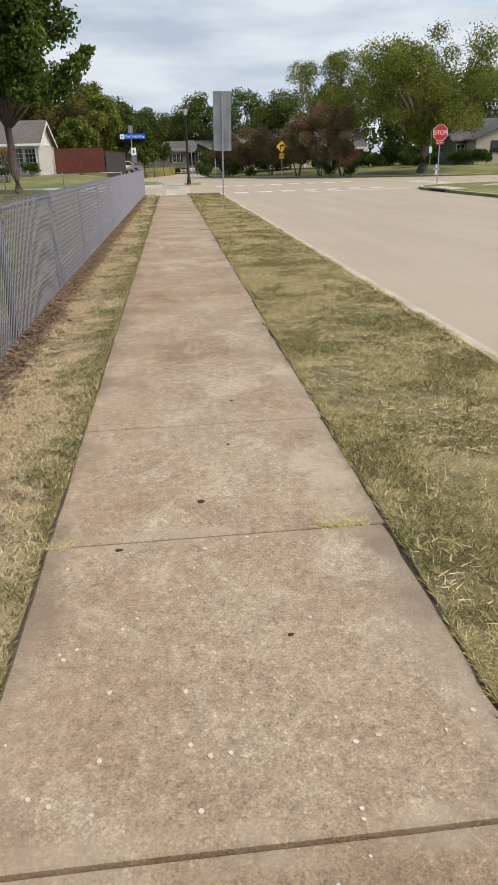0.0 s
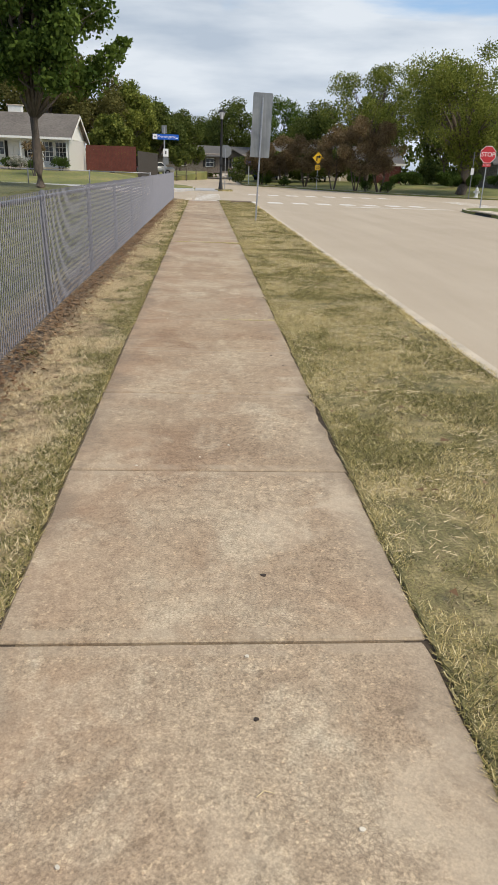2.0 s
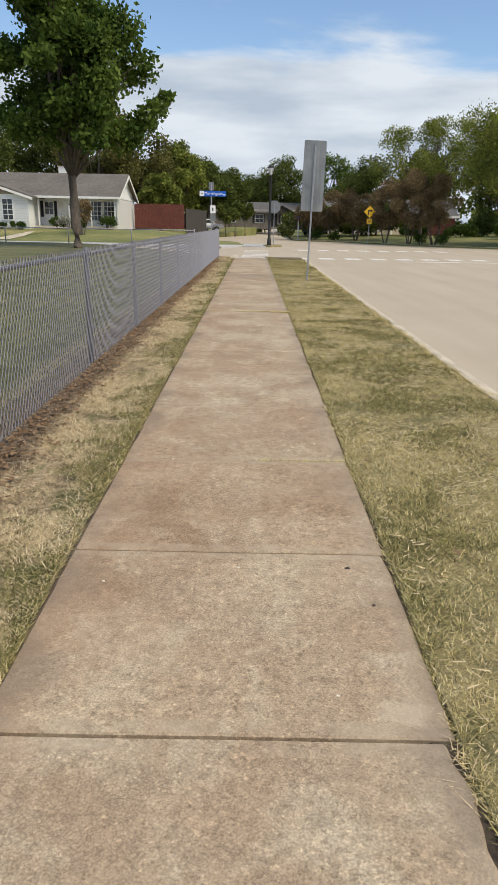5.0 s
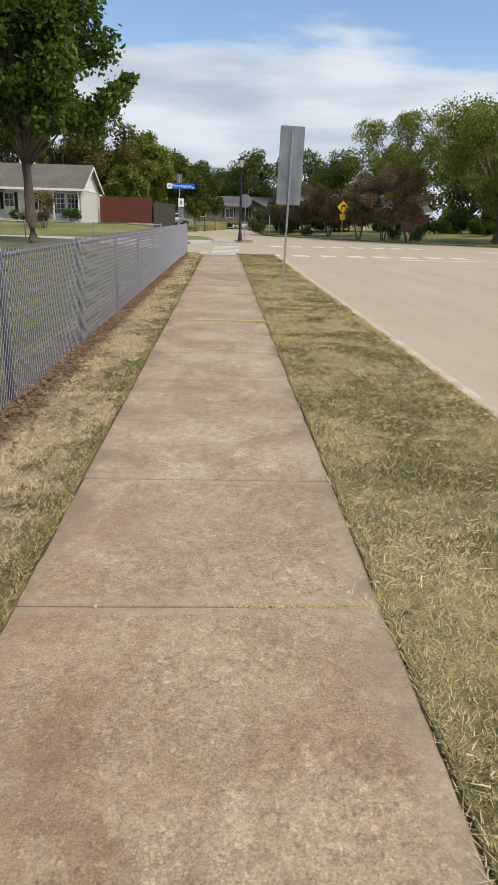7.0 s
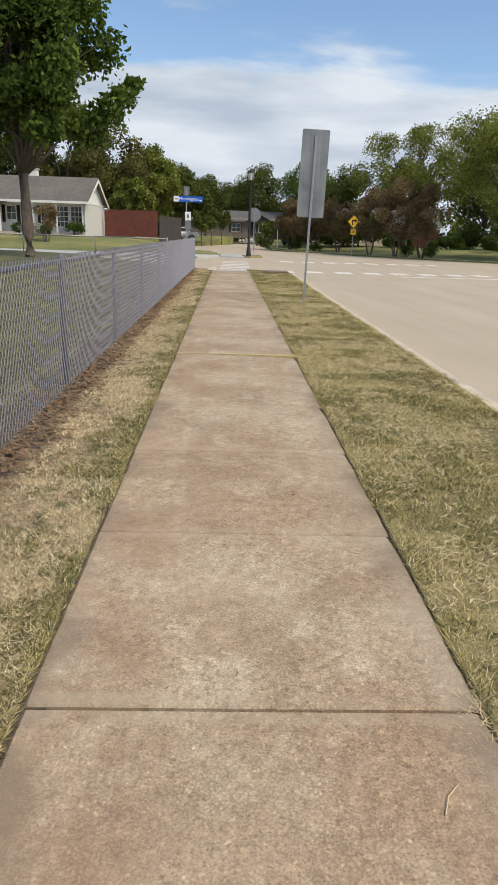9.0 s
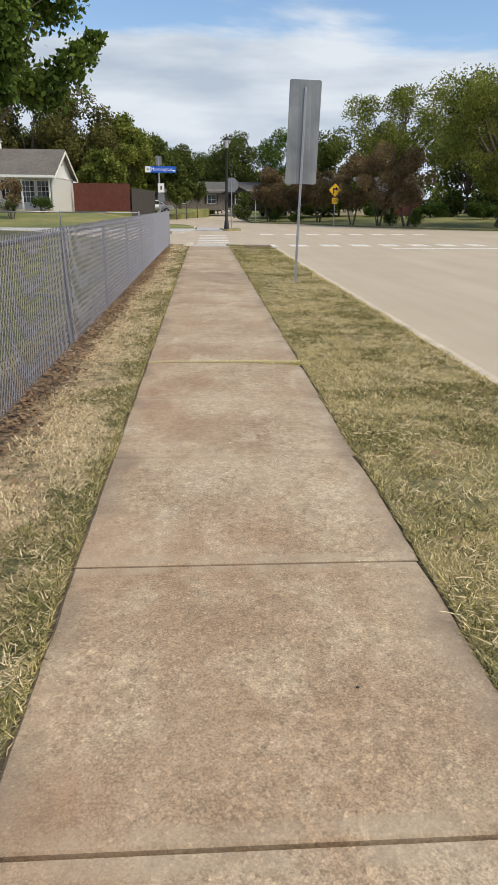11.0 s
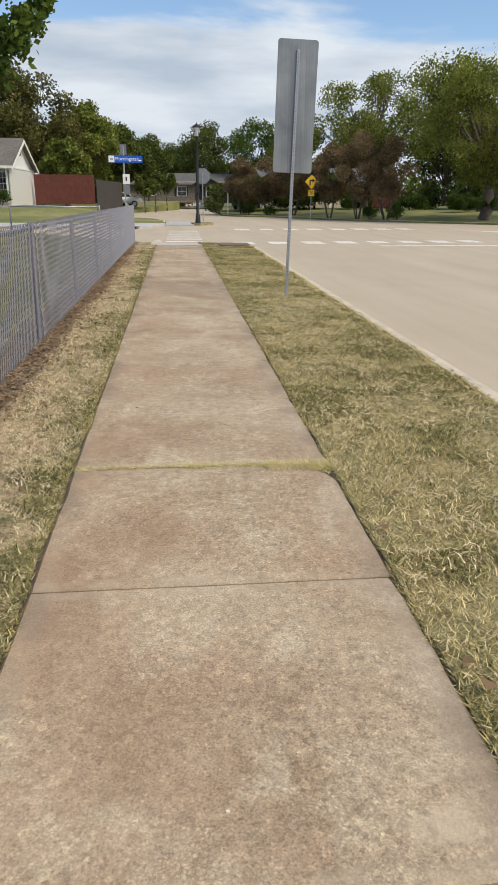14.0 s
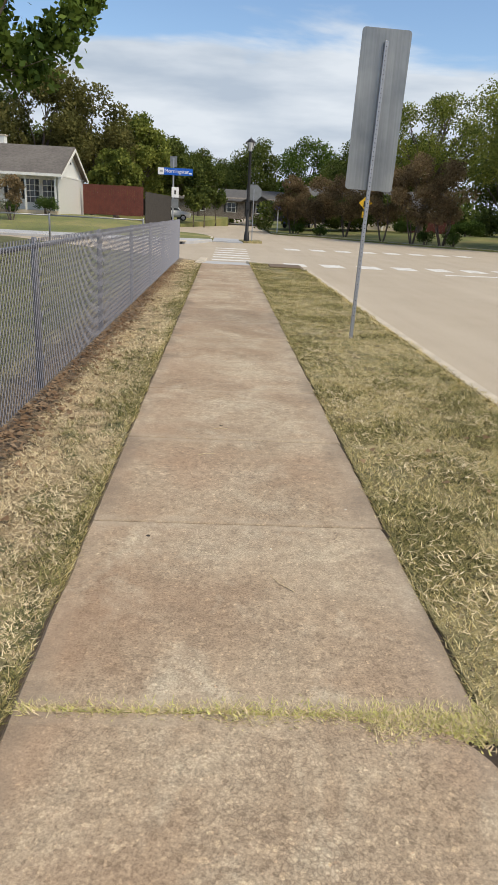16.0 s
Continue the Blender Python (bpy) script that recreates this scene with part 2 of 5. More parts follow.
def grass_colour(n, l, dirt=False):
    # mown bermuda going dormant: straw, olive and bare earth in patches
    v = coords(n, l)
    big = noise_tex(n, l, coords(n, l, (0.8, 1.15, 1)), 1.1, 7, 0.68, 0.6)
    mid = noise_tex(n, l, v, 7.0, 5, 0.7, 0.4)
    c = ramp_of(n, l, big, (0.36, (0.115, 0.135, 0.045)), (0.46, (0.29, 0.27, 0.10)), (0.53, (0.47, 0.39, 0.17)), (0.62, (0.68, 0.56, 0.29)))
    c = mixed(n, l, 0.55, c, ramp_of(n, l, mid, (0.34, (0.075, 0.065, 0.035)), (0.45, (0.22, 0.20, 0.085)), (0.54, (0.38, 0.31, 0.145)), (0.66, (0.64, 0.52, 0.29))))
    # greener and barer stretches
    wide = noise_tex(n, l, v, 0.42, 4, 0.55, 0.3)
    fg = n.new("ShaderNodeMapRange")
    fg.inputs[1].default_value, fg.inputs[2].default_value, fg.inputs[4].default_value = 0.50, 0.66, 0.28
    l.new(wide, fg.inputs[0])
    c = mixed(n, l, fg.outputs[0], c, (0.17, 0.185, 0.065))
    bare = noise_tex(n, l, coords(n, l, (1, 0.8, 1)), 1.7, 6, 0.7, 0.5)
    fb = n.new("ShaderNodeMapRange")
    fb.inputs[1].default_value, fb.inputs[2].default_value, fb.inputs[4].default_value = (0.50, 0.66, 0.75) if dirt else (0.57, 0.68, 0.75)
    l.new(bare, fb.inputs[0])
    c = mixed(n, l, fb.outputs[0], c, (0.15, 0.115, 0.075))
    if dirt:
        g = n.new("ShaderNodeNewGeometry")
        sx = n.new("ShaderNodeSeparateXYZ")
        l.new(g.outputs["Position"], sx.inputs[0])
        near = n.new("ShaderNodeMapRange")
        near.inputs[1].default_value, near.inputs[2].default_value = -1.62, -0.90
        near.inputs[3].default_value, near.inputs[4].default_value = 1.0, 0.0
        l.new(sx.outputs[0], near.inputs[0])
        beyond = n.new("ShaderNodeMapRange")
        beyond.inputs[1].default_value, beyond.inputs[2].default_value = -2.4, -1.9
        l.new(sx.outputs[0], beyond.inputs[0])
        mul = n.new("ShaderNodeMath")
        mul.operation = "MULTIPLY"
        l.new(near.outputs[0], mul.inputs[0])
        l.new(beyond.outputs[0], mul.inputs[1])
        ad = n.new("ShaderNodeMath")
        l.new(mul.outputs[0], ad.inputs[0])
        l.new(noise_tex(n, l, v, 2.6, 5), ad.inputs[1])
        pale = n.new("ShaderNodeMapRange")
        pale.inputs[1].default_value, pale.inputs[2].default_value, pale.inputs[4].default_value = 0.36, 0.66, 0.85
        l.new(ad.outputs[0], pale.inputs[0])
        c = mixed(n, l, pale.outputs[0], c, ramp_of(n, l, mid, (0.36, (0.26, 0.19, 0.115)), (0.5, (0.50, 0.375, 0.225)), (0.64, (0.66, 0.51, 0.32))))
        # green clumps left among the straw, most of them by the pavement
        gn = n.new("ShaderNodeMath")
        gn.operation = "MULTIPLY_ADD"
        l.new(sx.outputs[0], gn.inputs[0])
        gn.inputs[1].default_value = 0.22
        l.new(noise_tex(n, l, coords(n, l, (1.3, 0.8, 1)), 3.1, 5, 0.6, 0.5), gn.inputs[2])
        gf = n.new("ShaderNodeMapRange")
        gf.inputs[1].default_value, gf.inputs[2].default_value, gf.inputs[4].default_value = 0.28, 0.37, 0.85
        l.new(gn.outputs[0], gf.inputs[0])
        c = mixed(n, l, gf.outputs[0], c, ramp_of(n, l, mid, (0.38, (0.055, 0.06, 0.025)), (0.62, (0.19, 0.20, 0.065))))
        fr = n.new("ShaderNodeMapRange")
        fr.inputs[1].default_value, fr.inputs[2].default_value = 1.10, 1.36
        l.new(ad.outputs[0], fr.inputs[0])
        f = fr.outputs[0]
        earth = ramp_of(n, l, noise_tex(n, l, v, 22, 5), (0.3, (0.085, 0.060, 0.040)), (0.55, (0.20, 0.145, 0.095)), (0.72, (0.43, 0.335, 0.23)))
        c = mixed(n, l, f, c, earth)
        gr = n.new("ShaderNodeMapRange")
        gr.inputs[1].default_value, gr.inputs[2].default_value, gr.inputs[3].default_value, gr.inputs[4].default_value = -2.3, -1.8, 0.95, 0.0
        l.new(sx.outputs[0], gr.inputs[0])
        c = mixed(n, l, gr.outputs[0], c, ramp_of(n, l, big, (0.35, (0.085, 0.10, 0.038)), (0.65, (0.17, 0.165, 0.07))))
    return c, v


def turf(name, dirt=False):
    m, n, l, b = material(name, 0.95)
    c, v = grass_colour(n, l, dirt)
    fine = noise_tex(n, l, v, 70, 4, 0.7)
    if not dirt:
        c = mixed(n, l, 0.2, c, (0.20, 0.16, 0.085))
    c = mixed(n, l, 0.9, c, ramp_of(n, l, fine, (0.32, (0.20, 0.20, 0.20)), (0.68, (0.66, 0.66, 0.66))), "OVERLAY")
    l.new(c, b.inputs["Base Color"])
    bumped(n, l, b, fine, 0.8, 0.02)
    return m


def blade_material(name, dirt=False, own=0.62, warm=False):
    m, n, l, b = material(name, 0.75)
    b.inputs["Specular IOR Level"].default_value = 0.25
    c, v = grass_colour(n, l, dirt)
    share = own
    g = n.new("ShaderNodeNewGeometry")
    tones = ((0.0, (0.075, 0.058, 0.036)), (0.26, (0.17, 0.15, 0.065)), (0.52, (0.36, 0.28, 0.145)), (0.76, (0.56, 0.43, 0.26)), (1.0, (0.82, 0.68, 0.46)))
    if not warm:
        tones = ((0.0, (0.06, 0.05, 0.03)), (0.20, (0.15, 0.15, 0.05)), (0.42, (0.33, 0.30, 0.105)), (0.66, (0.62, 0.53, 0.24)), (1.0, (0.90, 0.79, 0.52)))
    own = ramp_of(n, l, g.outputs["Random Per Island"], *tones)
    l.new(mixed(n, l, share, c, own), b.inputs["Base Color"])
    return m


def green_turf():
    m, n, l, b = material("green_lawn", 0.95)
    v = coords(n, l)
    big = noise_tex(n, l, v, 0.25, 6, 0.6)
    fine = noise_tex(n, l, v, 6, 5, 0.7)
    c = ramp_of(n, l, big, (0.3, (0.11, 0.135, 0.035)), (0.52, (0.19, 0.195, 0.06)), (0.72, (0.34, 0.28, 0.11)))
    c = mixed(n, l, 0.6, c, ramp_of(n, l, fine, (0.3, (0.36, 0.36, 0.36)), (0.7, (0.62, 0.62, 0.62))), "OVERLAY")
    l.new(c, b.inputs["Base Color"])
    bumped(n, l, b, fine, 0.6, 0.03)
    return m


def leaf_material(name, dark, mid, light):
    m, n, l, b = material(name, 0.8)
    b.inputs["Specular IOR Level"].default_value = 0.2
    g = n.new("ShaderNodeNewGeometry")
    c = ramp_of(n, l, g.outputs["Random Per Island"], (0.0, dark), (0.55, mid), (1.0, light))
    v = coords(n, l)
    c = mixed(n, l, 0.45, c, ramp_of(n, l, noise_tex(n, l, v, 0.7, 3), (0.35, dark), (0.65, light)))
    l.new(c, b.inputs["Base Color"])
    b.inputs["Subsurface Weight"].default_value = 0.0
    tr = n.new("ShaderNodeBsdfTranslucent")
    l.new(c, tr.inputs[0])
    mx = n.new("ShaderNodeMixShader")
    mx.inputs[0].default_value = 0.38
    out = n["Material Output"]
    l.new(b.outputs[0], mx.inputs[1])
    l.new(tr.outputs[0], mx.inputs[2])
    l.new(mx.outputs[0], out.inputs[0])
    return m


def bark_material():
    m, n, l, b = material("bark", 0.9)
    v = coords(n, l, (1, 1, 0.25))
    t = noise_tex(n, l, v, 14, 6, 0.7, 0.4)
    l.new(ramp_of(n, l, t, (0.3, (0.055, 0.042, 0.034)), (0.7, (0.17, 0.135, 0.105))), b.inputs["Base Color"])
    bumped(n, l, b, t, 0.7, 0.03)
    return m


def galvanised(name, tone=0.52, rough=0.42, metal=0.85, blue=1.05):
    m, n, l, b = material(name, rough, metal)
    v = coords(n, l)
    t = noise_tex(n, l, v, 7, 5, 0.6)
    f = noise_tex(n, l, v, 55, 2)
    c = ramp_of(n, l, t, (0.3, (tone * 0.88, tone * 0.9, tone * 0.9 * blue)), (0.7, (tone * 1.08, tone * 1.1, tone * 1.1 * blue)))
    l.new(c, b.inputs["Base Color"])
    r = n.new("ShaderNodeMapRange")
    r.inputs[3].default_value, r.inputs[4].default_value = rough - 0.1, rough + 0.14
    l.new(f, r.inputs[0])
    l.new(r.outputs[0], b.inputs["Roughness"])
    return m


def paint(name, colour, rough=0.5, worn=0.0):
    m, n, l, b = material(name, rough)
    v = coords(n, l)
    t = noise_tex(n, l, v, 9, 6, 0.65)
    c = ramp_of(n, l, t, (0.3, tuple(x * 0.9 for x in colour)), (0.7, tuple(min(1, x * 1.06) for x in colour)))
    if worn:
        w = ramp_of(n, l, noise_tex(n, l, v, 5, 6, 0.7), (0.52 - worn * 0.1, (0, 0, 0)), (0.66, (0.7, 0.7, 0.7)))
        c = mixed(n, l, w, c, (0.40, 0.33, 0.26))
    l.new(c, b.inputs["Base Color"])
    return m


def shingles(name, dark, light):
    m, n, l, b = material(name, 0.95)
    v = coords(n, l, (3.0, 1, 6.5))
    t = noise_tex(n, l, v, 1.6, 4, 0.7)
    big = noise_tex(n, l, coords(n, l), 0.5, 5)
    c = ramp_of(n, l, t, (0.32, dark), (0.68, light))
    c = mixed(n, l, 0.4, c, ramp_of(n, l, big, (0.3, dark), (0.7, light)))
    l.new(c, b.inputs["Base Color"])
    bumped(n, l, b, t, 0.5, 0.02)
    return m


def glass_material():
    m, n, l, b = material("window_glass", 0.06)
    b.inputs["Base Color"].default_value = (0.03, 0.035, 0.04, 1)
    b.inputs["Specular IOR Level"].default_value = 0.6
    return m


def brick_material(name, a, c2):
    m, n, l, b = material(name, 0.9)
    g = n.new("ShaderNodeNewGeometry")
    sp = n.new("ShaderNodeSeparateXYZ")
    l.new(g.outputs["Position"], sp.inputs[0])
    ad = n.new("ShaderNodeMath")
    l.new(sp.outputs[0], ad.inputs[0])
    l.new(sp.outputs[1], ad.inputs[1])
    cb = n.new("ShaderNodeCombineXYZ")
    l.new(ad.outputs[0], cb.inputs[0])
    l.new(sp.outputs[2], cb.inputs[1])
    br = n.new("ShaderNodeTexBrick")
    br.inputs["Scale"].default_value = 1.0
    br.inputs["Brick Width"].default_value, br.inputs["Row Height"].default_value, br.inputs["Mortar Size"].default_value = 0.21, 0.075, 0.008
    br.inputs["Color1"].default_value, br.inputs["Color2"].default_value = (*a, 1), (*c2, 1)
    br.inputs["Mortar"].default_value = (0.38, 0.35, 0.31, 1)
    l.new(cb.outputs[0], br.inputs[0])
    l.new(br.outputs[0], b.inputs["Base Color"])
    return m


WALK, ROAD = walk_concrete(), road_concrete()
KERB = simple("kerb_concrete", (0.55, 0.475, 0.375), 0.88, vary=0.25, scale=2.5)
RAMP = simple("ramp_concrete", (0.46, 0.455, 0.46), 0.85, vary=0.15, scale=2.0)
TURF, TURF_DIRT, LAWN = turf("verge_turf"), turf("fence_turf", True), green_turf()
BLADE = blade_material("grass_blade", False, 0.45)
BLADE_FIELD = blade_material("field_blade", True, 0.12)
EARTH = simple("dark_earth", (0.075, 0.055, 0.038), 0.95, vary=0.4, scale=12, bump=0.5)
LEAF_OAK = leaf_material("leaf_oak", (0.044, 0.066, 0.012), (0.160, 0.205, 0.036), (0.37, 0.39, 0.085))
LEAF_MAPLE = leaf_material("leaf_maple", (0.018, 0.040, 0.007), (0.070, 0.125, 0.020), (0.185, 0.255, 0.048))
LEAF_FAR = leaf_material("leaf_far", (0.027, 0.043, 0.010), (0.094, 0.130, 0.027), (0.185, 0.212, 0.050))
LEAF_MYRTLE = leaf_material("leaf_myrtle", (0.068, 0.052, 0.026), (0.215, 0.150, 0.078), (0.38, 0.275, 0.145))
LEAF_BROWN = leaf_material("leaf_brown", (0.045, 0.048, 0.014), (0.132, 0.132, 0.036), (0.25, 0.23, 0.075))
LEAF_BUSH = leaf_material("leaf_bush", (0.015, 0.033, 0.006), (0.051, 0.095, 0.018), (0.131, 0.193, 0.039))
BARK = bark_material()
GALV, WIRE = galvanised("galvanised_steel", 0.40, 0.45, 0.7, 1.08), galvanised("fence_wire", 0.135, 0.55, 0.3, 1.24)
SHEET = galvanised("sheet_aluminium", 0.30, 0.40, 0.9, 1.0)
def brushed_sheet():
    m, n, l, b = material("brushed_aluminium", 0.4, 0.9)
    # brushed grain, with the panel's uneven reflected sheen painted into the colour
    sheen_streak = noise_tex(n, l, coords(n, l, (38, 38, 0.5)), 1.0, 3, 0.6)
    broad = noise_tex(n, l, coords(n, l, (1.5, 1, 1.1)), 1.3, 4, 0.55)
    c = ramp_of(n, l, broad, (0.35, (0.24, 0.245, 0.245)), (0.65, (0.37, 0.37, 0.36)))
    c = mixed(n, l, 0.5, c, ramp_of(n, l, sheen_streak, (0.35, (0.40, 0.40, 0.40)), (0.65, (0.60, 0.60, 0.60))), "OVERLAY")
    l.new(c, b.inputs["Base Color"])
    r = n.new("ShaderNodeMapRange")
    r.inputs[3].default_value, r.inputs[4].default_value = 0.30, 0.55
    l.new(broad, r.inputs[0])
    l.new(r.outputs[0], b.inputs["Roughness"])
    return m


BRUSHED = brushed_sheet()
POST = galvanised("fence_post_steel", 0.19, 0.5, 0.5, 1.12)
WHITE_LINE = paint("road_marking", (0.78, 0.76, 0.72), 0.7, 0.8)
BLACK = simple("black_paint", (0.014, 0.014, 0.015), 0.6, vary=0.2)
RED, WHITE, BLUE, YELLOW = paint("sign_red", (0.55, 0.025, 0.035), 0.4), paint("sign_white", (0.82, 0.82, 0.82), 0.4), paint("sign_blue", (0.01, 0.11, 0.55), 0.4), paint("sign_yellow", (0.85, 0.50, 0.01), 0.4)
SIDING = paint("white_siding", (0.78, 0.78, 0.75), 0.65)
SIDING_GREY = paint("grey_siding", (0.62, 0.61, 0.58), 0.65)
CREAM = paint("cream_siding", (0.55, 0.49, 0.38), 0.7)
TRIM = paint("white_trim", (0.78, 0.77, 0.74), 0.5)
BROWNBRICK = brick_material("grey_brown_brick", (0.11, 0.09, 0.076), (0.17, 0.135, 0.112))
ROOF = shingles("grey_shingles", (0.085, 0.074, 0.066), (0.20, 0.178, 0.158))
ROOF_DARK = shingles("dark_shingles", (0.075, 0.072, 0.072), (0.15, 0.145, 0.145))
REDWOOD = simple("red_stained_wood", (0.125, 0.035, 0.024), 0.8, vary=0.25, scale=3, bump=0.3)
DARKWOOD = simple("weathered_wood", (0.045, 0.038, 0.032), 0.85, vary=0.3, scale=3, bump=0.3)
GLASS = glass_material()
# near-black: shade inside openings put into the colour; also the shutters' own tone
DARK = simple("opening_shade_and_shutter", (0.02, 0.02, 0.02), 0.9)
TYRE = simple("tyre_rubber", (0.02, 0.02, 0.02), 0.8)


# ---- mesh helpers ----
def part(name, bm, mat, parent=None, label="", smooth=False):
    me = bpy.data.meshes.new(name)
    bm.to_mesh(me)
    bm.free()
    me.materials.append(mat)
    if smooth:
        me.shade_smooth()
    ob = new(name, me)
    if parent:
        ob.parent = parent
    return tagged(ob, label=label)


def mesh_part(name, verts, faces, mat, parent=None, label="", smooth=False):
    me = bpy.data.meshes.new(name)
    me.from_pydata(verts, [], faces)
    me.update()
    me.materials.append(mat)
    if smooth:
        me.shade_smooth()
    ob = new(name, me)
    if parent:
        ob.parent = parent
    return tagged(ob, label=label)


def empty(name, m, label, category, group="", kind=""):
    ob = new(name)
    ob.empty_display_size = 0.2
    ob.matrix_world = m
    return tagged(ob, label, category, group, kind)


def box(bm, x0, x1, y0, y1, z0, z1, bevel=0.0):
    r = bmesh.ops.create_cube(bm, size=1, matrix=Matrix.Translation(((x0 + x1) / 2, (y0 + y1) / 2, (z0 + z1) / 2)) @ Matrix.Diagonal((x1 - x0, y1 - y0, z1 - z0, 1)))
    if bevel:
        edges = list({e for v in r["verts"] for e in v.link_edges})
        bmesh.ops.bevel(bm, geom=edges, offset=bevel, segments=1, affect="EDGES")
    return bm


def boxed(*a, bevel=0.0):
    return box(bmesh.new(), *a, bevel=bevel)


def tube(bm, points, radii, sides=8, cap=True):
    rings = []
    for k, p in enumerate(points):
        p = Vector(p)
        d = Vector(points[min(k + 1, len(points) - 1)]) - Vector(points[max(k - 1, 0)])
        q = d.to_track_quat("Z", "Y")
        rings.append([bm.verts.new(p + q @ Vector((radii[k] * math.cos(a), radii[k] * math.sin(a), 0))) for a in (2 * math.pi * i / sides for i in range(sides))])
    for a, b in zip(rings, rings[1:]):
        for i in range(sides):
            bm.faces.new((a[i], a[(i + 1) % sides], b[(i + 1) % sides], b[i]))
    if cap:
        bm.faces.new(list(reversed(rings[0])))
        bm.faces.new(rings[-1])
    return bm


def prism(bm, outline, z0, z1, m=Matrix.Identity(4)):
    lo = [bm.verts.new(m @ Vector((x, y, z0))) for x, y in outline]
    hi = [bm.verts.new(m @ Vector((x, y, z1))) for x, y in outline]
    bm.faces.new(list(reversed(lo)))
    bm.faces.new(hi)
    for i in range(len(lo)):
        j = (i + 1) % len(lo)
        bm.faces.new((lo[i], lo[j], hi[j], hi[i]))
    bmesh.ops.recalc_face_normals(bm, faces=bm.faces)
    return bm


def ss(a, b, x):
    t = max(0.0, min(1.0, (x - a) / (b - a)))
    return t * t * (3 - 2 * t)


def wordmark(name, text, size, m, mat, parent, depth=0.003):
    cu = bpy.data.curves.new(name, "FONT")
    cu.body, cu.size, cu.extrude, cu.align_x, cu.align_y = text, size, depth, "CENTER", "CENTER"
    tmp = new(name, cu)
    me = bpy.data.meshes.new_from_object(tmp.evaluated_get(bpy.context.evaluated_depsgraph_get()))
    bpy.data.objects.remove(tmp)
    me.materials.clear()
    me.materials.append(mat)
    ob = new(name, me)
    ob.parent = parent
    ob.matrix_local = m
    return ob


# ---- ground ----
ROAD_Z = -0.12


def land(x, y):
    """Height of lawns: the school field and the house lots lie a little higher than the street."""
    field = 0.5 * ss(-2.6, -8.0, x) * ss(8, 30, y) if y < 50 else 0.0
    west = 0.85 * ss(-3, -9, x) * ss(57, 66, y)
    north = 0.95 * ss(91, 112, y) if x < 4 else 0.0
    inland = (x - 24) * 0.75 + (y - 59.5) * 0.66
    east = 0.55 * ss(0.5, 13, inland) + 0.4 * ss(13, 40, inland) if y > 55 and x > 3.5 else 0.0
    return max(field, west, north, east)


def fillet(points, radius, steps=7):
    """Rounds the corners of an outline; a radius for each corner, 0 keeps it sharp."""
    out = []
    for k, p in enumerate(points):
        p, r = Vector(p), radius[k]
        if not r:
            out.append(p)
            continue
        a, b = (Vector(points[k - 1]) - p).normalized(), (Vector(points[(k + 1) % len(points)]) - p).normalized()
        for i in range(steps + 1):
            t = i / steps
            out.append((p + a * r) * (1 - t) ** 2 + p * 2 * t * (1 - t) + (p + b * r) * t * t)
    return out


def lawn(name, outline, mat, label, step=3.0, z=0.0, category="grass"):
    from mathutils.geometry import delaunay_2d_cdt
    n = len(outline)
    pts = list(outline)
    xs, ys = [p[0] for p in outline], [p[1] for p in outline]
    x = min(xs) + step / 2
    while x < max(xs):
        y = min(ys) + step / 2
        s = step if abs(x) < 60 else step * 5
        while y < max(ys):
            pts.append(Vector((x, y)))
            y += s
        x += s
    verts, _, faces, *_ = delaunay_2d_cdt(pts, [], [list(range(n))], 1, 1e-5)
    v3 = [(p[0], p[1], land(p[0], p[1]) + z) for p in verts]
    edge = {}
    for f in faces:
        for a, b in zip(f, f[1:] + f[:1]):
            edge[(a, b)] = 1
    faces = [tuple(f) for f in faces]
    skirt = [(a, b) for (a, b) in edge if (b, a) not in edge]
    for a, b in skirt:
        k = len(v3)
        v3 += [(v3[a][0], v3[a][1], -0.3), (v3[b][0], v3[b][1], -0.3)]
        faces.append((b, a, k, k + 1))
    ob = mesh_part(name, v3, faces, mat)
    return tagged(ob, label, category, kind="structure")


def kerb(name, line, label, side=1, wide=0.16, lift=0.012):
    """A kerb along a line, its face on the line and its back to the given side."""
    bm = bmesh.new()
    rings = []
    for k, p in enumerate(line):
        p = Vector(p)
        d = (Vector(line[min(k + 1, len(line) - 1)]) - Vector(line[max(k - 1, 0)])).normalized()
        nrm = Vector((-d.y, d.x)) * side
        z = land(*p) if land(*p) < 0.2 else 0.05
        prof = ((-0.02, -0.25), (0.0, ROAD_Z), (0.012, z - 0.02 + lift), (0.035, z + lift), (wide * 0.96, z + lift), (wide, z - 0.03), (wide, -0.25))
        rings.append([bm.verts.new((p.x + nrm.x * o, p.y + nrm.y * o, h)) for o, h in prof])
    for a, b in zip(rings, rings[1:]):
        for i in range(6):
            bm.faces.new((a[i], a[i + 1], b[i + 1], b[i]))
    for r in (rings[0], rings[-1]):
        bm.faces.new(r)
    bmesh.ops.recalc_face_normals(bm, faces=bm.faces)
    return tagged(part(name, bm, KERB), label, "kerb", kind="structure")


def dense(a, b, step=2.0):
    a, b = Vector(a), Vector(b)
    n = max(1, int((b - a).length / step))
    return [a.lerp(b, i / n) for i in range(n + 1)]


# one sheet to the horizon, under everything
g = mesh_part("ground", [(-3000, -3000, -0.34), (3000, -3000, -0.34), (3000, 3000, -0.34), (-3000, 3000, -0.34)], [(0, 1, 2, 3)], LAWN)
tagged(g, "grassy ground reaching to the horizon", "ground", kind="structure")
road = part("road", boxed(-260, 260, -120, 260, -0.34, ROAD_Z), ROAD)
tagged(road, "tan concrete street and crossing, worn and dusty", "road", kind="structure")

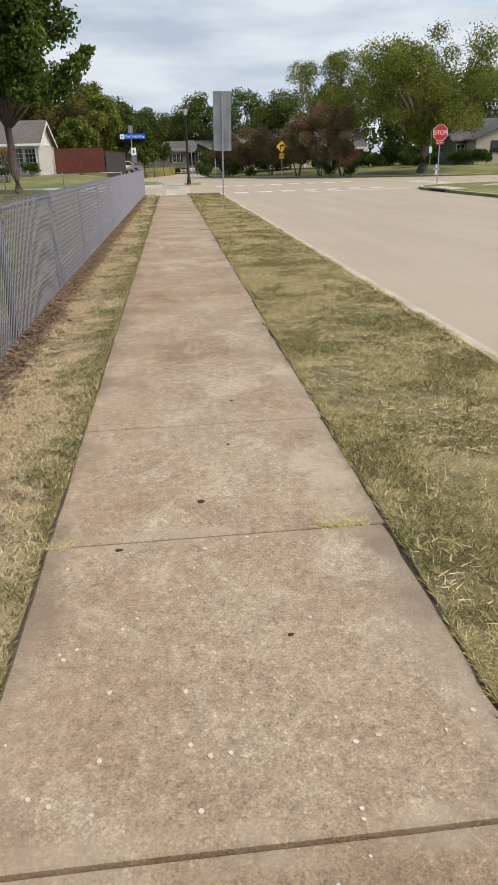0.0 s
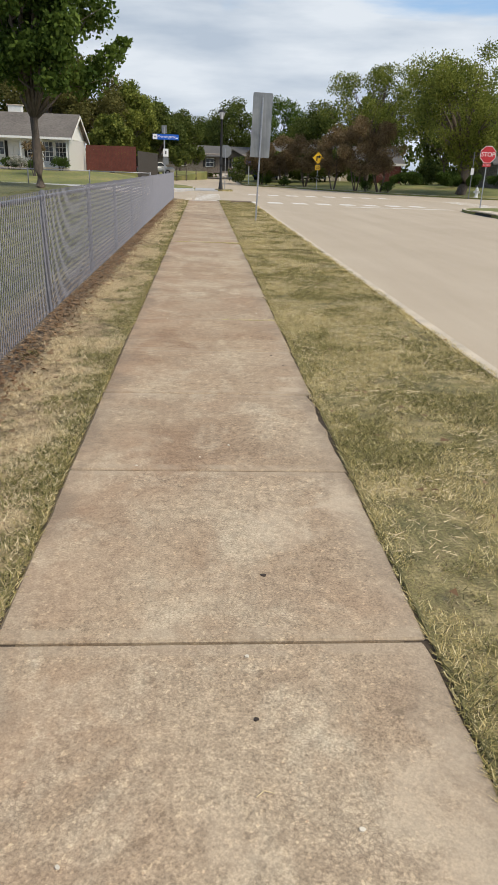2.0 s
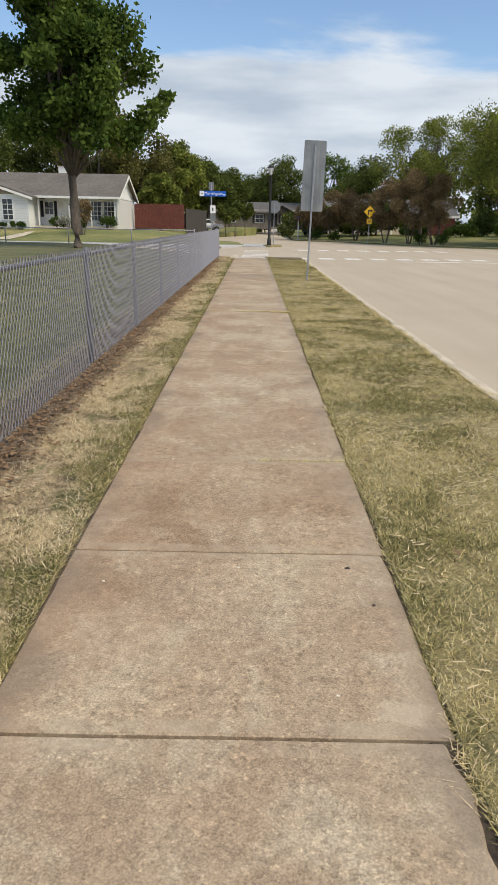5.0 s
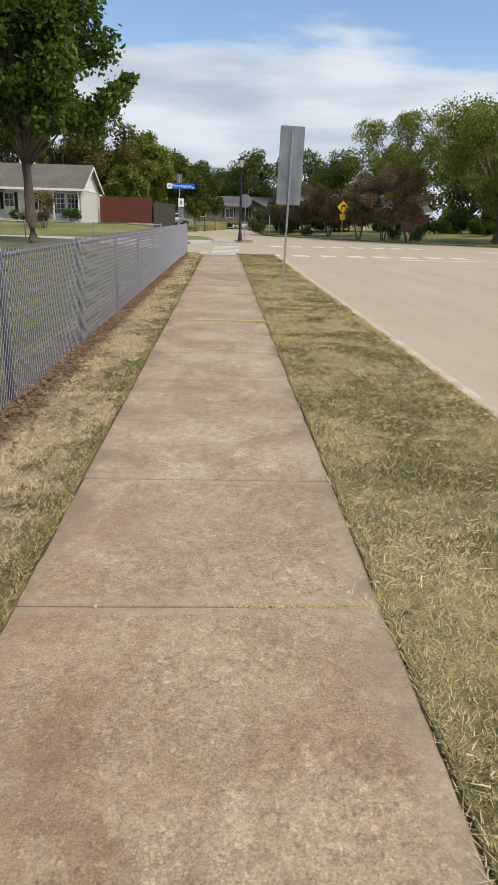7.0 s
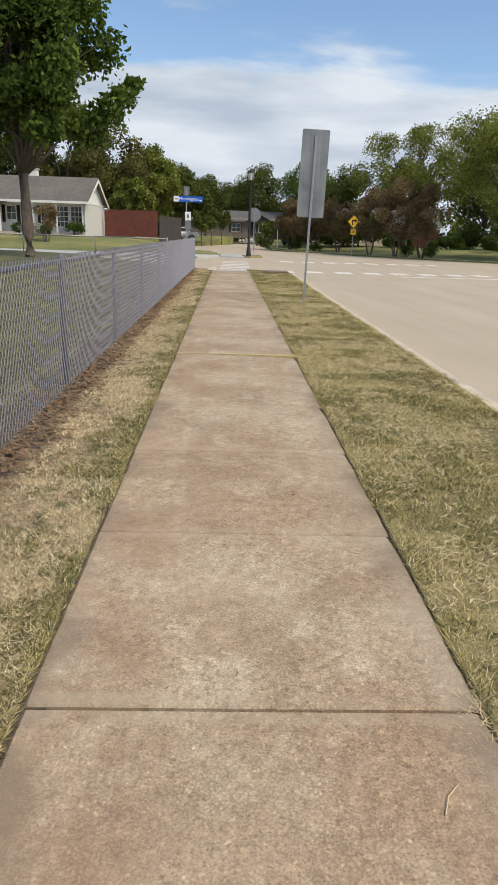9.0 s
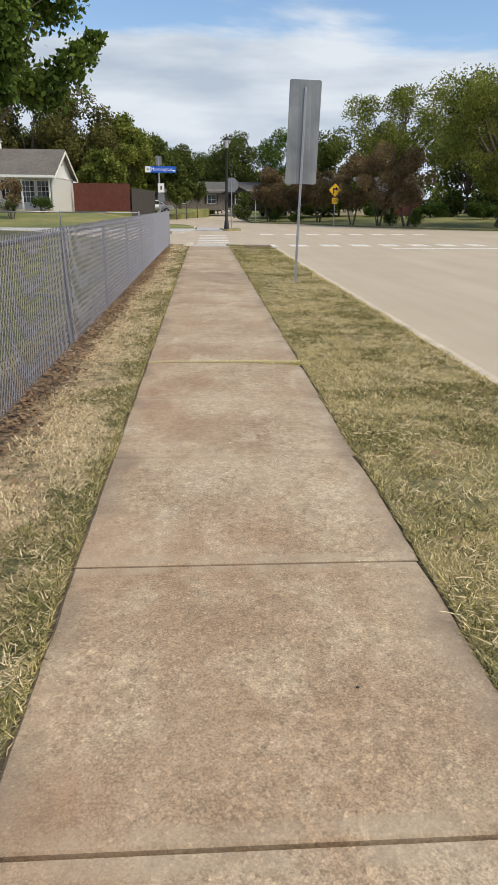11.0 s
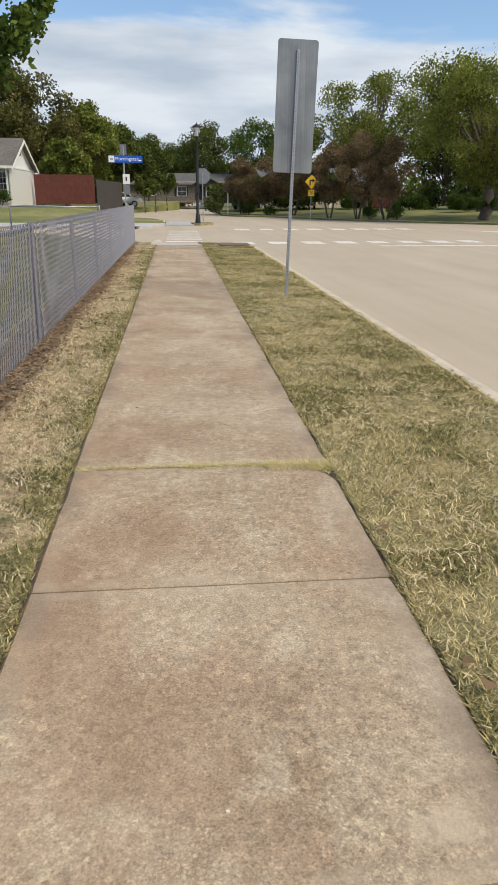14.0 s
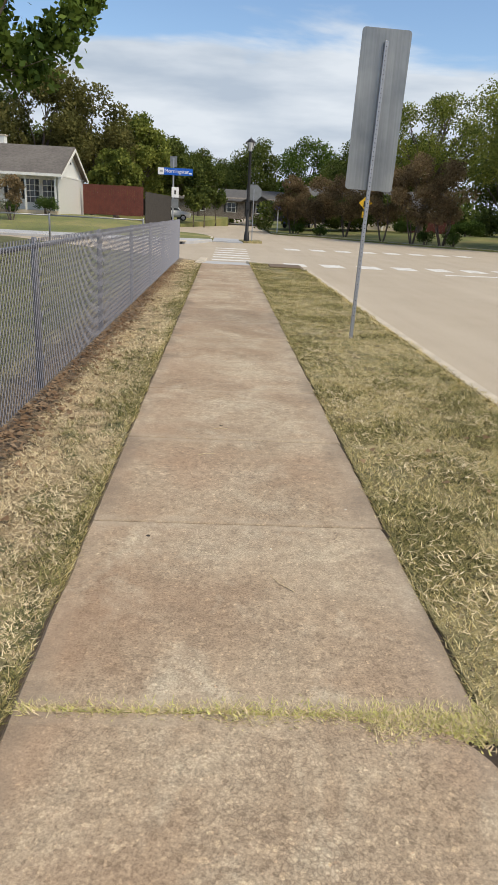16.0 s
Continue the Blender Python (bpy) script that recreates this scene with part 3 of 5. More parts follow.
WALK_L, WALK_R, WALK_END = -0.76, 0.76, 37.6
VERGE = fillet([(0.772, -40), (2.50, -40), (2.50, 37.8), (0.772, 39.4)], (0, 0, 1.4, 0))
VERGE += [Vector((0.772 + 0.010 * noise.noise((y * 2.5, 2, 0)) + 0.009 * noise.noise((y * 9, 5, 0)), y)) for y in np.arange(38.4, -2, -0.08)]
lawn("verge", VERGE, TURF, "short dry grass strip between pavement and street", 1.0, 0.0)
FIELD = [(-220, -110), (-0.772, -110)] + [(-0.772 - 0.010 * noise.noise((y * 2.5, 8, 0)) - 0.009 * noise.noise((y * 9, 1, 0)), y) for y in np.arange(-2, 38.5, 0.08)] + [(-0.735, 38.6), (-1.9, 39.8), (-220, 39.8)]
lawn("field", FIELD, TURF_DIRT, "dry mown school field with bare earth by the fence", 2.0, -0.004)
NE = fillet([(200, 58.0), (24, 59.5), (18.6, 63.5), (14.4, 67.2), (11.4, 71.6), (8.2, 77.5), (4.2, 79.5), (4.6, 100), (6.5, 200), (200, 200)], (0, 3, 1, 1, 1, 2, 2.5, 3, 0, 0), 4)
lawn("lawn_north_east", NE, LAWN, "green lawn across the junction with fallen leaves", 3.0)
NW = fillet([(-200, 57.0), (-3.4, 57.2), (-0.75, 58.2), (-0.7, 63.0), (-1.6, 68.0), (-5, 71.5), (-200, 74)], (0, 0, 1.2, 1, 2, 2, 0))
lawn("lawn_north_west", NW, LAWN, "patchy grass island by the far kerb", 3.0)
LAMPBED = fillet([(0.85, 59.8), (1.05, 57.4), (2.3, 58.2), (2.1, 61.0)], (0.3, 0.5, 0.6, 0.6))
lawn("lamp_bed", LAMPBED, TURF, "small dry grass bed round the street lamp", 0.8)
FAR = [(-200, 90), (-4.5, 91), (0.5, 112), (1.5, 200), (-200, 200)]
lawn("lawn_far", FAR, LAWN, "lawn and shade under the far trees", 4.0)
SE = fillet([(13.0, -110), (13.0, 41.5), (200, 41.5), (200, -110)], (0, 5.5, 0, 0), 9)
lawn("lawn_south_east", SE, LAWN, "grass plot at the opposite street corner", 3.0)

kerb("kerb", dense((2.52, -40), (2.52, 36.4), 2.0) + VERGE[2:10] + [Vector((0.8, 39.37))], "pale concrete kerb along the grass strip", 1, 0.165)
kerb("kerb", NE[1:-2], "low concrete kerb edging the far lawn", -1)
FARPAVE = fillet([(-200, 52.4), (-1.9, 52.4), (-0.72, 57.0), (-0.78, 58.3), (-3.4, 57.3), (-200, 57.1)], (0, 1.6, 0.5, 0, 0, 0))
bm = bmesh.new()
prism(bm, [tuple(p) for p in FARPAVE], -0.3, 0.004)
tagged(part("pavement_far", bm, RAMP), "pale concrete pavement behind the far kerb", "pavement", kind="structure")
kerb("kerb", [Vector((-60, 52.38))] + FARPAVE[1:12], "low concrete kerb of the far pavement", 1)
kerb("kerb", NW[9:-1] + [Vector((-60, 72.2))], "low concrete kerb edging the grass island", 1)
kerb("kerb", dense((13.0, -60), (13.0, 35), 4.0) + SE[1:11] + [Vector((90, 41.5))], "concrete kerb at the opposite corner", -1)
kerb("kerb", [Vector((-60, 39.8)), Vector((-1.9, 39.8)), Vector((-0.85, 38.7))], "concrete kerb at the fence corner", -1)

# ---- pavement ----
def slab(y0, y1, parent, tilt=0.0, broken=0.0, corner=0.0, stained=0.0):
    """One slab: eased top edges, sides that have crumbled a little."""
    gap = 0.0085
    a, b = y0 + gap, y1 - gap
    n = 20
    inner = [a + 0.075 + (b - a - 0.15) * k / n for k in range(1, n)]
    ys = [a, a + 0.006, a + 0.02, a + 0.055, a + 0.075] + inner + [b - 0.075, b - 0.055, b - 0.02, b - 0.006, b]

    def crumble(y, seed):
        q = noise.noise((y * 9.0, seed, 0)) * 0.005 + noise.noise((y * 30.0, seed, 3)) * 0.003
        return q - max(0.0, noise.noise((y * 2.3, seed, 7)) - 0.30) * 0.022

    def bitten(y):
        chips = broken * (0.5 + 0.5 * (y - y0) / (y1 - y0)) * (0.55 + noise.noise((y * 6.0, 2.2, 0)) + 0.5 * noise.noise((y * 17.0, 6.1, 0)))
        return -max(0.0, chips) - corner * max(0.0, (y - b + 0.30) / 0.30) ** 2.6

    bm = bmesh.new()
    rings = []
    for k, y in enumerate(ys):
        end = k in (0, len(ys) - 1)
        dz = -0.008 if end else (-0.001 if k in (1, len(ys) - 2) else 0.0)
        xl, xr = WALK_L - crumble(y, 1.5) * 0.7, WALK_R + crumble(y, 4.5) + bitten(y)
        mid = [xl + 0.014 + (xr - xl - 0.028) * q / 4 for q in range(5)]
        row = [(xl, -0.11), (xl, -0.014 + dz)] + [(x, dz) for x in mid] + [(xr, -0.014 + dz), (xr, -0.11)]
        wob = [noise.noise((x * 7, y0 * 3 if k < n // 2 else y1 * 3, 9)) * 0.004 if k < 3 or k > len(ys) - 4 else 0.0 for x, z in row]
        rings.append([bm.verts.new((x, y + w, z)) for (x, z), w in zip(row, wob)])
    for p, q in zip(rings, rings[1:]):
        for i in range(len(p) - 1):
            bm.faces.new((p[i], p[i + 1], q[i + 1], q[i]))
    m = len(rings[0])
    for r, flip in ((rings[0], 0), (rings[-1], 1)):
        low = [bm.verts.new((v.co.x, v.co.y, -0.11)) for v in r[1:-1]]
        up = r[1:-1]
        for i in range(len(up) - 1):
            bm.faces.new((up[i], low[i], low[i + 1], up[i + 1]))
    bmesh.ops.recalc_face_normals(bm, faces=bm.faces)
    inside = [0.0 if y < a + 0.06 or y > b - 0.06 else 1.0 for y in ys]
    count = len(rings[0])
    ob = part("slab", bm, WALK, parent)
    soil = ob.data.attributes.new("stained", "FLOAT", "POINT")
    soil.data.foreach_set("value", [stained] * len(ob.data.vertices))
    mark = ob.data.attributes.new("margin", "FLOAT", "POINT")
    for k, d in enumerate(mark.data):
        d.value = 1.0 - inside[min(k // count, len(ys) - 1)]
    ob.location.z = tilt
    return ob


pavement = tagged(part("pavement", boxed(WALK_L + 0.03, WALK_R - 0.03, -40, WALK_END, -0.25, -0.09), EARTH), "tan concrete pavement of square slabs, stained and worn", "pavement", kind="structure")
JOINTS = [0.31, 1.84, 3.27, 4.74, 6.12, 7.40, 8.78, 10.24, 11.63, 13.04, 14.40, 15.80, 17.15, 18.57, 19.97, 21.40]
JOINTS = [0.31 - 1.40 * k for k in range(24, 0, -1)] + JOINTS + [21.40 + 1.40 * k for k in range(1, 11)]
for a, b in zip(JOINTS, JOINTS[1:] + [WALK_END]):
    stained = {6.12: 0.55, 7.40: 0.95, 8.78: 0.35, 10.24: 0.3, 11.63: 0.75, 13.04: 0.35, 15.80: 0.35}.get(a, 0.0)
    slab(a, b, pavement, random.uniform(-0.0025, 0.001), 0.034 if a == 4.74 else 0.003, 0.27 if b == 17.15 else 0.012, stained)

# the ramp down to the crossing, with its flared side
bm = bmesh.new()
v = [bm.verts.new(p) for p in ((-0.76, WALK_END, 0), (0.8, WALK_END, 0), (0.95, 40.4, ROAD_Z + 0.012), (-0.62, 40.4, ROAD_Z + 0.012), (-0.76, WALK_END, -0.3), (0.8, WALK_END, -0.3), (0.95, 40.4, -0.3), (-0.62, 40.4, -0.3))]
for f in ((0, 1, 2, 3), (0, 3, 7, 4), (1, 5, 6, 2), (3, 2, 6, 7), (0, 4, 5, 1)):
    bm.faces.new([v[i] for i in f])
tagged(part("kerb_ramp", bm, RAMP), "pale grey concrete ramp down to the crossing", "ramp", kind="structure")
bm = bmesh.new()
prism(bm, [(-0.98, 37.4), (-0.77, 37.4), (-0.63, 40.3), (-0.86, 40.3)], -0.3, 0.02)
tagged(part("ramp_flare", bm, KERB), "pale concrete side kerb of the ramp", "kerb", kind="structure")
bm = bmesh.new()
prism(bm, [(-0.72, 57.2), (1.05, 57.0), (0.85, 62.0), (-0.65, 62.4)], -0.3, -0.05)
tagged(part("far_ramp", bm, RAMP), "concrete ramp and path on the far side of the crossing", "ramp", kind="structure")


# ---- road markings ----
def bar(x0, x1, y0, y1, parent):
    j = lambda: random.uniform(-0.015, 0.015)
    bm = bmesh.new()
    prism(bm, [(x0 + j(), y0 + j()), (x1 + j(), y0 + j()), (x1 + j(), y1 + j()), (x0 + j(), y1 + j())], ROAD_Z + 0.001, ROAD_Z + 0.005)
    return part("bar", bm, WHITE_LINE, parent)


def crossing(name, bars, label):
    top = empty(name, Matrix(), label, "crosswalk", "crossings at the junction")
    for b in bars:
        bar(*b, top)
    return top


crossing("crosswalk", [(-0.5 + 0.01 * i, 0.92 + 0.02 * i, y - 0.3, y + 0.3) for i, y in enumerate((41.5, 43.1, 44.7, 46.4, 48.2, 50.2))], "white ladder crossing bars on the side street, worn")
crossing("crosswalk", [(2.1 + 1.36 * i, 2.85 + 1.36 * i, 39.9 + 0.2 * i, 41.3 + 0.2 * i) for i in range(8)], "row of white crossing bars across the street, worn")
crossing("crosswalk", [(3.1 + 1.36 * i, 3.85 + 1.36 * i, 51.6 + 0.22 * i, 53.2 + 0.22 * i) for i in range(8)], "far row of white crossing bars, worn")
crossing("crosswalk", [(16.5, 18.4, y - 0.3, y + 0.3) for y in (44.5, 46.2, 47.9, 49.6, 51.3)], "white ladder crossing bars at the far corner, faint")
stop_line = tagged(part("stop_line", prism(bmesh.new(), [(7.4, 38.9), (13.3, 39.4), (13.3, 39.75), (7.4, 39.25)], ROAD_Z + 0.001, ROAD_Z + 0.005), WHITE_LINE), "white painted stop line across one lane", "marking")


# ---- chain-link fence along the pavement ----
def fence_x(y):
    return -1.68 + 0.0045 * max(0.0, y - 10)


FENCE_H, FENCE_END = 1.24, 39.2


def link_panel(y0, y1, parent, z0, height, wire=0.0031, pitch=0.072, place=None):
    """Woven diagonal wires with bent tips above the rail."""
    verts, faces = [], []
    place = place or (lambda s, z, off: Vector((fence_x(s) + off, s, z)))
    lean = height * 0.60
    n = int((y1 - y0) / pitch)

    def strand(a, b):
        d = (b - a).normalized()
        s = Vector((1, 0, 0)) * wire
        t = d.cross(Vector((1, 0, 0))).normalized() * wire
        k = len(verts)
        for p in (a, b):
            verts.extend(tuple(p + o) for o in (s, -s * 0.5 + t * 0.87, -s * 0.5 - t * 0.87))
        for i in range(3):
            j = (i + 1) % 3
            faces.append((k + i, k + j, k + 3 + j, k + 3 + i))

    for dirn, off in ((1, 0.002), (-1, -0.002)):
        for i in range(-int(lean / pitch) - 1, n + 1):
            ya = y0 + i * pitch if dirn > 0 else y0 + i * pitch + lean
            yb = ya + dirn * lean
            za, zb = z0, z0 + height
            # clip to the panel
            def clip(yq):
                return za + (yq - ya) / (yb - ya) * (zb - za)
            p, q = (ya, za), (yb, zb)
            if p[0] > q[0]:
                p, q = q, p
            if q[0] <= y0 or p[0] >= y1:
                continue
            if p[0] < y0:
                p = (y0, clip(y0))
            if q[0] > y1:
                q = (y1, clip(y1))
            a, b = place(p[0], p[1], off), place(q[0], q[1], off)
            strand(a, b)
            top = b if b.z > a.z else a
            if top.z > z0 + height - 0.01:
                strand(top, top + (place(dirn * 0.008, 0.022, 0) - place(0, 0, 0)))
    ob = mesh_part("wire_mesh", verts, faces, WIRE, parent)
    return ob


fence = empty("chain_link_fence", Matrix(), "galvanised chain-link fence with steel posts beside the pavement", "fence")
y = 9.05 - 3.05 * 6
first = True
while y < FENCE_END + 1:
    yy = min(y, FENCE_END)
    bm = bmesh.new()
    tube(bm, [(fence_x(yy) - 0.045, yy, -0.2), (fence_x(yy) - 0.045, yy, FENCE_H - 0.02), (fence_x(yy) - 0.045, yy, FENCE_H + 0.015)], [0.03, 0.03, 0.018], 10)
    part("post", bm, POST, fence, smooth=True)
    for h in (0.25, 0.6, 0.95):
        bm = bmesh.new()
        tube(bm, [(fence_x(yy) - 0.045, yy, h - 0.012), (fence_x(yy) - 0.045, yy, h + 0.012)], [0.036, 0.036], 10)
        part("tie_band", bm, POST, fence)
    nxt = min(y + 3.05, FENCE_END)
    if nxt > yy + 0.2:
        bm = bmesh.new()
        tube(bm, [(fence_x(yy) - 0.03, yy, FENCE_H - 0.05), (fence_x(nxt) - 0.03, nxt, FENCE_H - 0.05)], [0.021, 0.021], 8)
        part("top_rail", bm, POST, fence, smooth=True)
        link_panel(yy, nxt, fence, 0.02, FENCE_H - 0.03)
    y += 3.05


# the far fence of the field, along the side street
back_fence = empty("field_fence", Matrix(), "low chain-link fence with a top rail beyond the field", "fence")
BACK_Y, BACK_TOP = 39.3, 1.18
x = -2.75
while x > -44:
    z0 = land(x, BACK_Y)
    bm = bmesh.new()
    tube(bm, [(x, BACK_Y, z0 - 0.2), (x, BACK_Y, BACK_TOP), (x, BACK_Y, BACK_TOP + 0.04)], [0.03, 0.03, 0.015], 8)
    part("post", bm, GALV, back_fence, smooth=True)
    bm = bmesh.new()
    tube(bm, [(x, BACK_Y, BACK_TOP - 0.02), (x - 3.05, BACK_Y, BACK_TOP - 0.02)], [0.024, 0.024], 6)
    part("top_rail", bm, GALV, back_fence, smooth=True)
    link_panel(x - 3.05, x, back_fence, z0, BACK_TOP - z0 - 0.02, 0.0016, 0.075, lambda s, z, off: Vector((s, BACK_Y - 0.035 + off, z)))
    x -= 3.05

# ---- street furniture ----
def plate(outline, thick, m):
    return prism(bmesh.new(), outline, -thick / 2, thick / 2, m)


FACE = Matrix.Rotation(radians(90), 4, "X")     # outline's xy to upright xz, front towards -y


def rounded(w, h, r, cx=0.0, cz=0.0, steps=4):
    out = []
    for sx, sz, a0 in ((1, 1, 0), (-1, 1, 90), (-1, -1, 180), (1, -1, 270)):
        for i in range(steps + 1):
            a = radians(a0 + 90 * i / steps)
            out.append((cx + sx * (w / 2 - r) + r * math.cos(a), cz + sz * (h / 2 - r) + r * math.sin(a)))
    return out


def perforated_post(h, parent, w=0.045, holes_from=0.3):
    """Square steel tube whose near face carries a row of dark discs, painted shade for punched holes."""
    part("post", boxed(-w / 2, w / 2, -w / 2, w / 2, -0.1, h, bevel=0.004), GALV, parent)
    bm = bmesh.new()
    bmesh.ops.create_circle(bm, cap_ends=True, radius=0.006, segments=8, matrix=Matrix.Rotation(radians(90), 4, "X"))
    first = part("punched_hole", bm, DARK, parent)
    z = holes_from
    while z < h - 0.02:
        o = first if z == holes_from else new("punched_hole", first.data)
        o.parent, o.location = parent, (0, -w / 2 - 0.0015, z)
        z += 0.0508


SIGN = empty("road_sign", pose(1.64, 24.6, 0, 0, 1.5, 0), "tall blank aluminium back of a road sign on a perforated post", "road sign")
perforated_post(3.56, SIGN)
part("panel", plate(rounded(0.60, 1.82, 0.04, 0.0, 2.79), 0.004, Matrix.Translation((0, 0.028, 0)) @ FACE), BRUSHED, SIGN, "sheet aluminium seen from behind")


def stop_sign(m, label, back=False):
    top = empty("stop_sign", m, label, "stop sign")
    part("post", boxed(-0.025, 0.025, -0.025, 0.025, -0.2, 2.95), GALV, top)
    oct_ = lambda r: [(r * math.cos(radians(22.5 + 45 * i)), 2.75 + r * math.sin(radians(22.5 + 45 * i))) for i in range(8)]
    F = Matrix.Translation((0, -0.032, 0)) @ FACE
    part("rim", plate(oct_(0.48), 0.004, F), WHITE if not back else SHEET, top)
    if back:
        return top
    part("face", plate(oct_(0.452), 0.004, Matrix.Translation((0, -0.036, 0)) @ FACE), RED, top, "red octagon face")
    part("all_way_plate", plate(rounded(0.46, 0.17, 0.01, 0.0, 2.20), 0.004, F), RED, top)
    wordmark("lettering", "STOP", 0.33, Matrix.Translation((0, -0.04, 2.75)) @ FACE, WHITE, top)
    wordmark("plate_lettering", "ALL WAY", 0.11, Matrix.Translation((0, -0.036, 2.20)) @ FACE, WHITE, top)
    return top


stop_sign(pose(15.9, 42.6, 0.02), "red octagonal stop sign with a small plate, on a steel post")
stop_back = stop_sign(pose(1.62, 58.6, -0.02, 0, 0, 180), "stop sign seen from its bare metal back", True)

# bent-arrow warning sign
warn = empty("warning_sign", pose(10.6, 70.5, land(10.6, 70.5)), "yellow diamond turn warning sign with a speed plate", "road sign")
part("post", boxed(-0.025, 0.025, -0.025, 0.025, -0.3, 3.2), GALV, warn)
F = Matrix.Translation((0, -0.032, 0)) @ FACE
part("border", plate([(0, 2.17), (0.56, 2.73), (0, 3.29), (-0.56, 2.73)], 0.004, F), BLACK, warn)
part("diamond", plate([(0, 2.20), (0.53, 2.73), (0, 3.26), (-0.53, 2.73)], 0.008, F), YELLOW, warn)
bm = bmesh.new()
prism(bm, [(-0.17, 2.45), (-0.07, 2.45), (-0.07, 2.76), (0.06, 2.76), (0.06, 2.66), (0.25, 2.82), (0.06, 2.98), (0.06, 2.88), (-0.17, 2.88)], 0, 0.006, Matrix.Translation((0, -0.036, 0)) @ FACE)
part("arrow", bm, BLACK, warn)
part("speed_plate", plate(rounded(0.46, 0.46, 0.03, 0, 1.90), 0.006, F), YELLOW, warn)
wordmark("figures", "20", 0.34, Matrix.Translation((0, -0.037, 1.90)) @ FACE, BLACK, warn)

# street lamp with a lantern head
lamp = empty("street_lamp", pose(1.28, 58.0, 0) @ Matrix.Diagonal((1.2, 1.2, 1.09, 1)), "black post-top street lamp with a glass lantern", "street lamp")
bm = bmesh.new()
tube(bm, [(0, 0, -0.2), (0, 0, 0.02), (0, 0, 0.45), (0, 0, 0.5), (0, 0, 2.6), (0, 0, 4.45), (0, 0, 4.5)], [0.14, 0.14, 0.11, 0.082, 0.072, 0.062, 0.085], 12)
part("pole", bm, BLACK, lamp, smooth=True)
part("meter_box", boxed(-0.1, 0.1, -0.16, -0.06, 1.6, 2.0), BLACK, lamp)
bm = bmesh.new()
tube(bm, [(0, 0, 4.5), (0, 0, 4.56), (0, 0, 4.92)], [0.07, 0.11, 0.19], 8)
part("glass", bm, simple("lantern_glass", (0.55, 0.56, 0.56), 0.15), lamp)
bm = bmesh.new()
for i in range(4):
    a = radians(45 + 90 * i)
    tube(bm, [(0.11 * math.cos(a), 0.11 * math.sin(a), 4.55), (0.2 * math.cos(a), 0.2 * math.sin(a), 4.93)], [0.014, 0.014], 6)
part("cage", bm, BLACK, lamp)
bm = bmesh.new()
tube(bm, [(0, 0, 4.92), (0, 0, 4.95), (0, 0, 5.08), (0, 0, 5.11), (0, 0, 5.2)], [0.23, 0.23, 0.09, 0.03, 0.012], 8)
part("cap", bm, BLACK, lamp)

# street-name sign on its post
name_sign = empty("street_name_sign", pose(-2.72, 52.9, 0), "blue street-name sign on a steel post with a small plate", "street sign")
tube_ = bmesh.new()
tube(tube_, [(0, 0, -0.3), (0, 0, 4.0)], [0.04, 0.04], 10)
part("post", tube_, GALV, name_sign)
part("blade", plate(rounded(1.76, 0.34, 0.03, 0.1, 3.36), 0.01, Matrix.Translation((0, -0.05, 0)) @ FACE), BLUE, name_sign, "blue reflective street blade")
part("badge", plate(rounded(0.30, 0.32, 0.02, -0.62, 3.36), 0.01, Matrix.Translation((0, -0.056, 0)) @ FACE), WHITE, name_sign)
part("badge_mark", plate(rounded(0.16, 0.09, 0.02, -0.61, 3.36), 0.004, Matrix.Translation((0, -0.064, 0)) @ FACE), simple("badge_grey", (0.35, 0.38, 0.4)), name_sign)
wordmark("lettering", "Morningstar", 0.25, Matrix.Translation((0.16, -0.058, 3.37)) @ FACE, WHITE, name_sign)
part("suffix_bar", plate(rounded(0.16, 0.07, 0.005, 0.85, 3.30), 0.004, Matrix.Translation((0, -0.058, 0)) @ FACE), WHITE, name_sign)
part("cross_blade", boxed(-0.17, 0.17, -0.02, 0.02, 3.58, 4.08), SHEET, name_sign)
part("notice_plate", plate(rounded(0.36, 0.5, 0.02, 0.1, 2.38), 0.006, Matrix.Translation((0, -0.05, 0)) @ FACE), WHITE, name_sign)
part("notice_bars", plate(rounded(0.08, 0.2, 0.01, 0.1, 2.38), 0.004, Matrix.Translation((0, -0.055, 0)) @ FACE), BLACK, name_sign)
part("lower_plate", plate(rounded(0.36, 0.46, 0.02, 0.1, 1.85), 0.006, Matrix.Translation((0, -0.05, 0)) @ FACE), SHEET, name_sign)

# hydrant
hyd = empty("fire_hydrant", pose(22.6, 61.2, land(22.6, 61.2)) @ Matrix.Scale(0.95, 4), "silver-painted fire hydrant on the lawn edge", "fire hydrant")
HYD = paint("hydrant_silver", (0.62, 0.64, 0.66), 0.45)
bm = bmesh.new()
tube(bm, [(0, 0, -0.1), (0, 0, 0.06), (0, 0, 0.07), (0, 0, 0.55), (0, 0, 0.56), (0, 0, 0.62), (0, 0, 0.63)], [0.19, 0.19, 0.13, 0.13, 0.19, 0.19, 0.14], 14)
part("barrel", bm, HYD, hyd, smooth=True)
bm = bmesh.new()
tube(bm, [(0, 0, 0.63), (0, 0, 0.74), (0, 0, 0.82), (0, 0, 0.84), (0, 0, 0.92)], [0.15, 0.13, 0.06, 0.035, 0.035], 14)
part("bonnet", bm, HYD, hyd, smooth=True)
for s in (-1, 1):
    bm = bmesh.new()
    tube(bm, [(0, 0, 0.44), (0.2 * s, 0, 0.44), (0.21 * s, 0, 0.44), (0.26 * s, 0, 0.44)], [0.07, 0.07, 0.09, 0.085], 10)
    part("nozzle", bm, HYD, hyd)


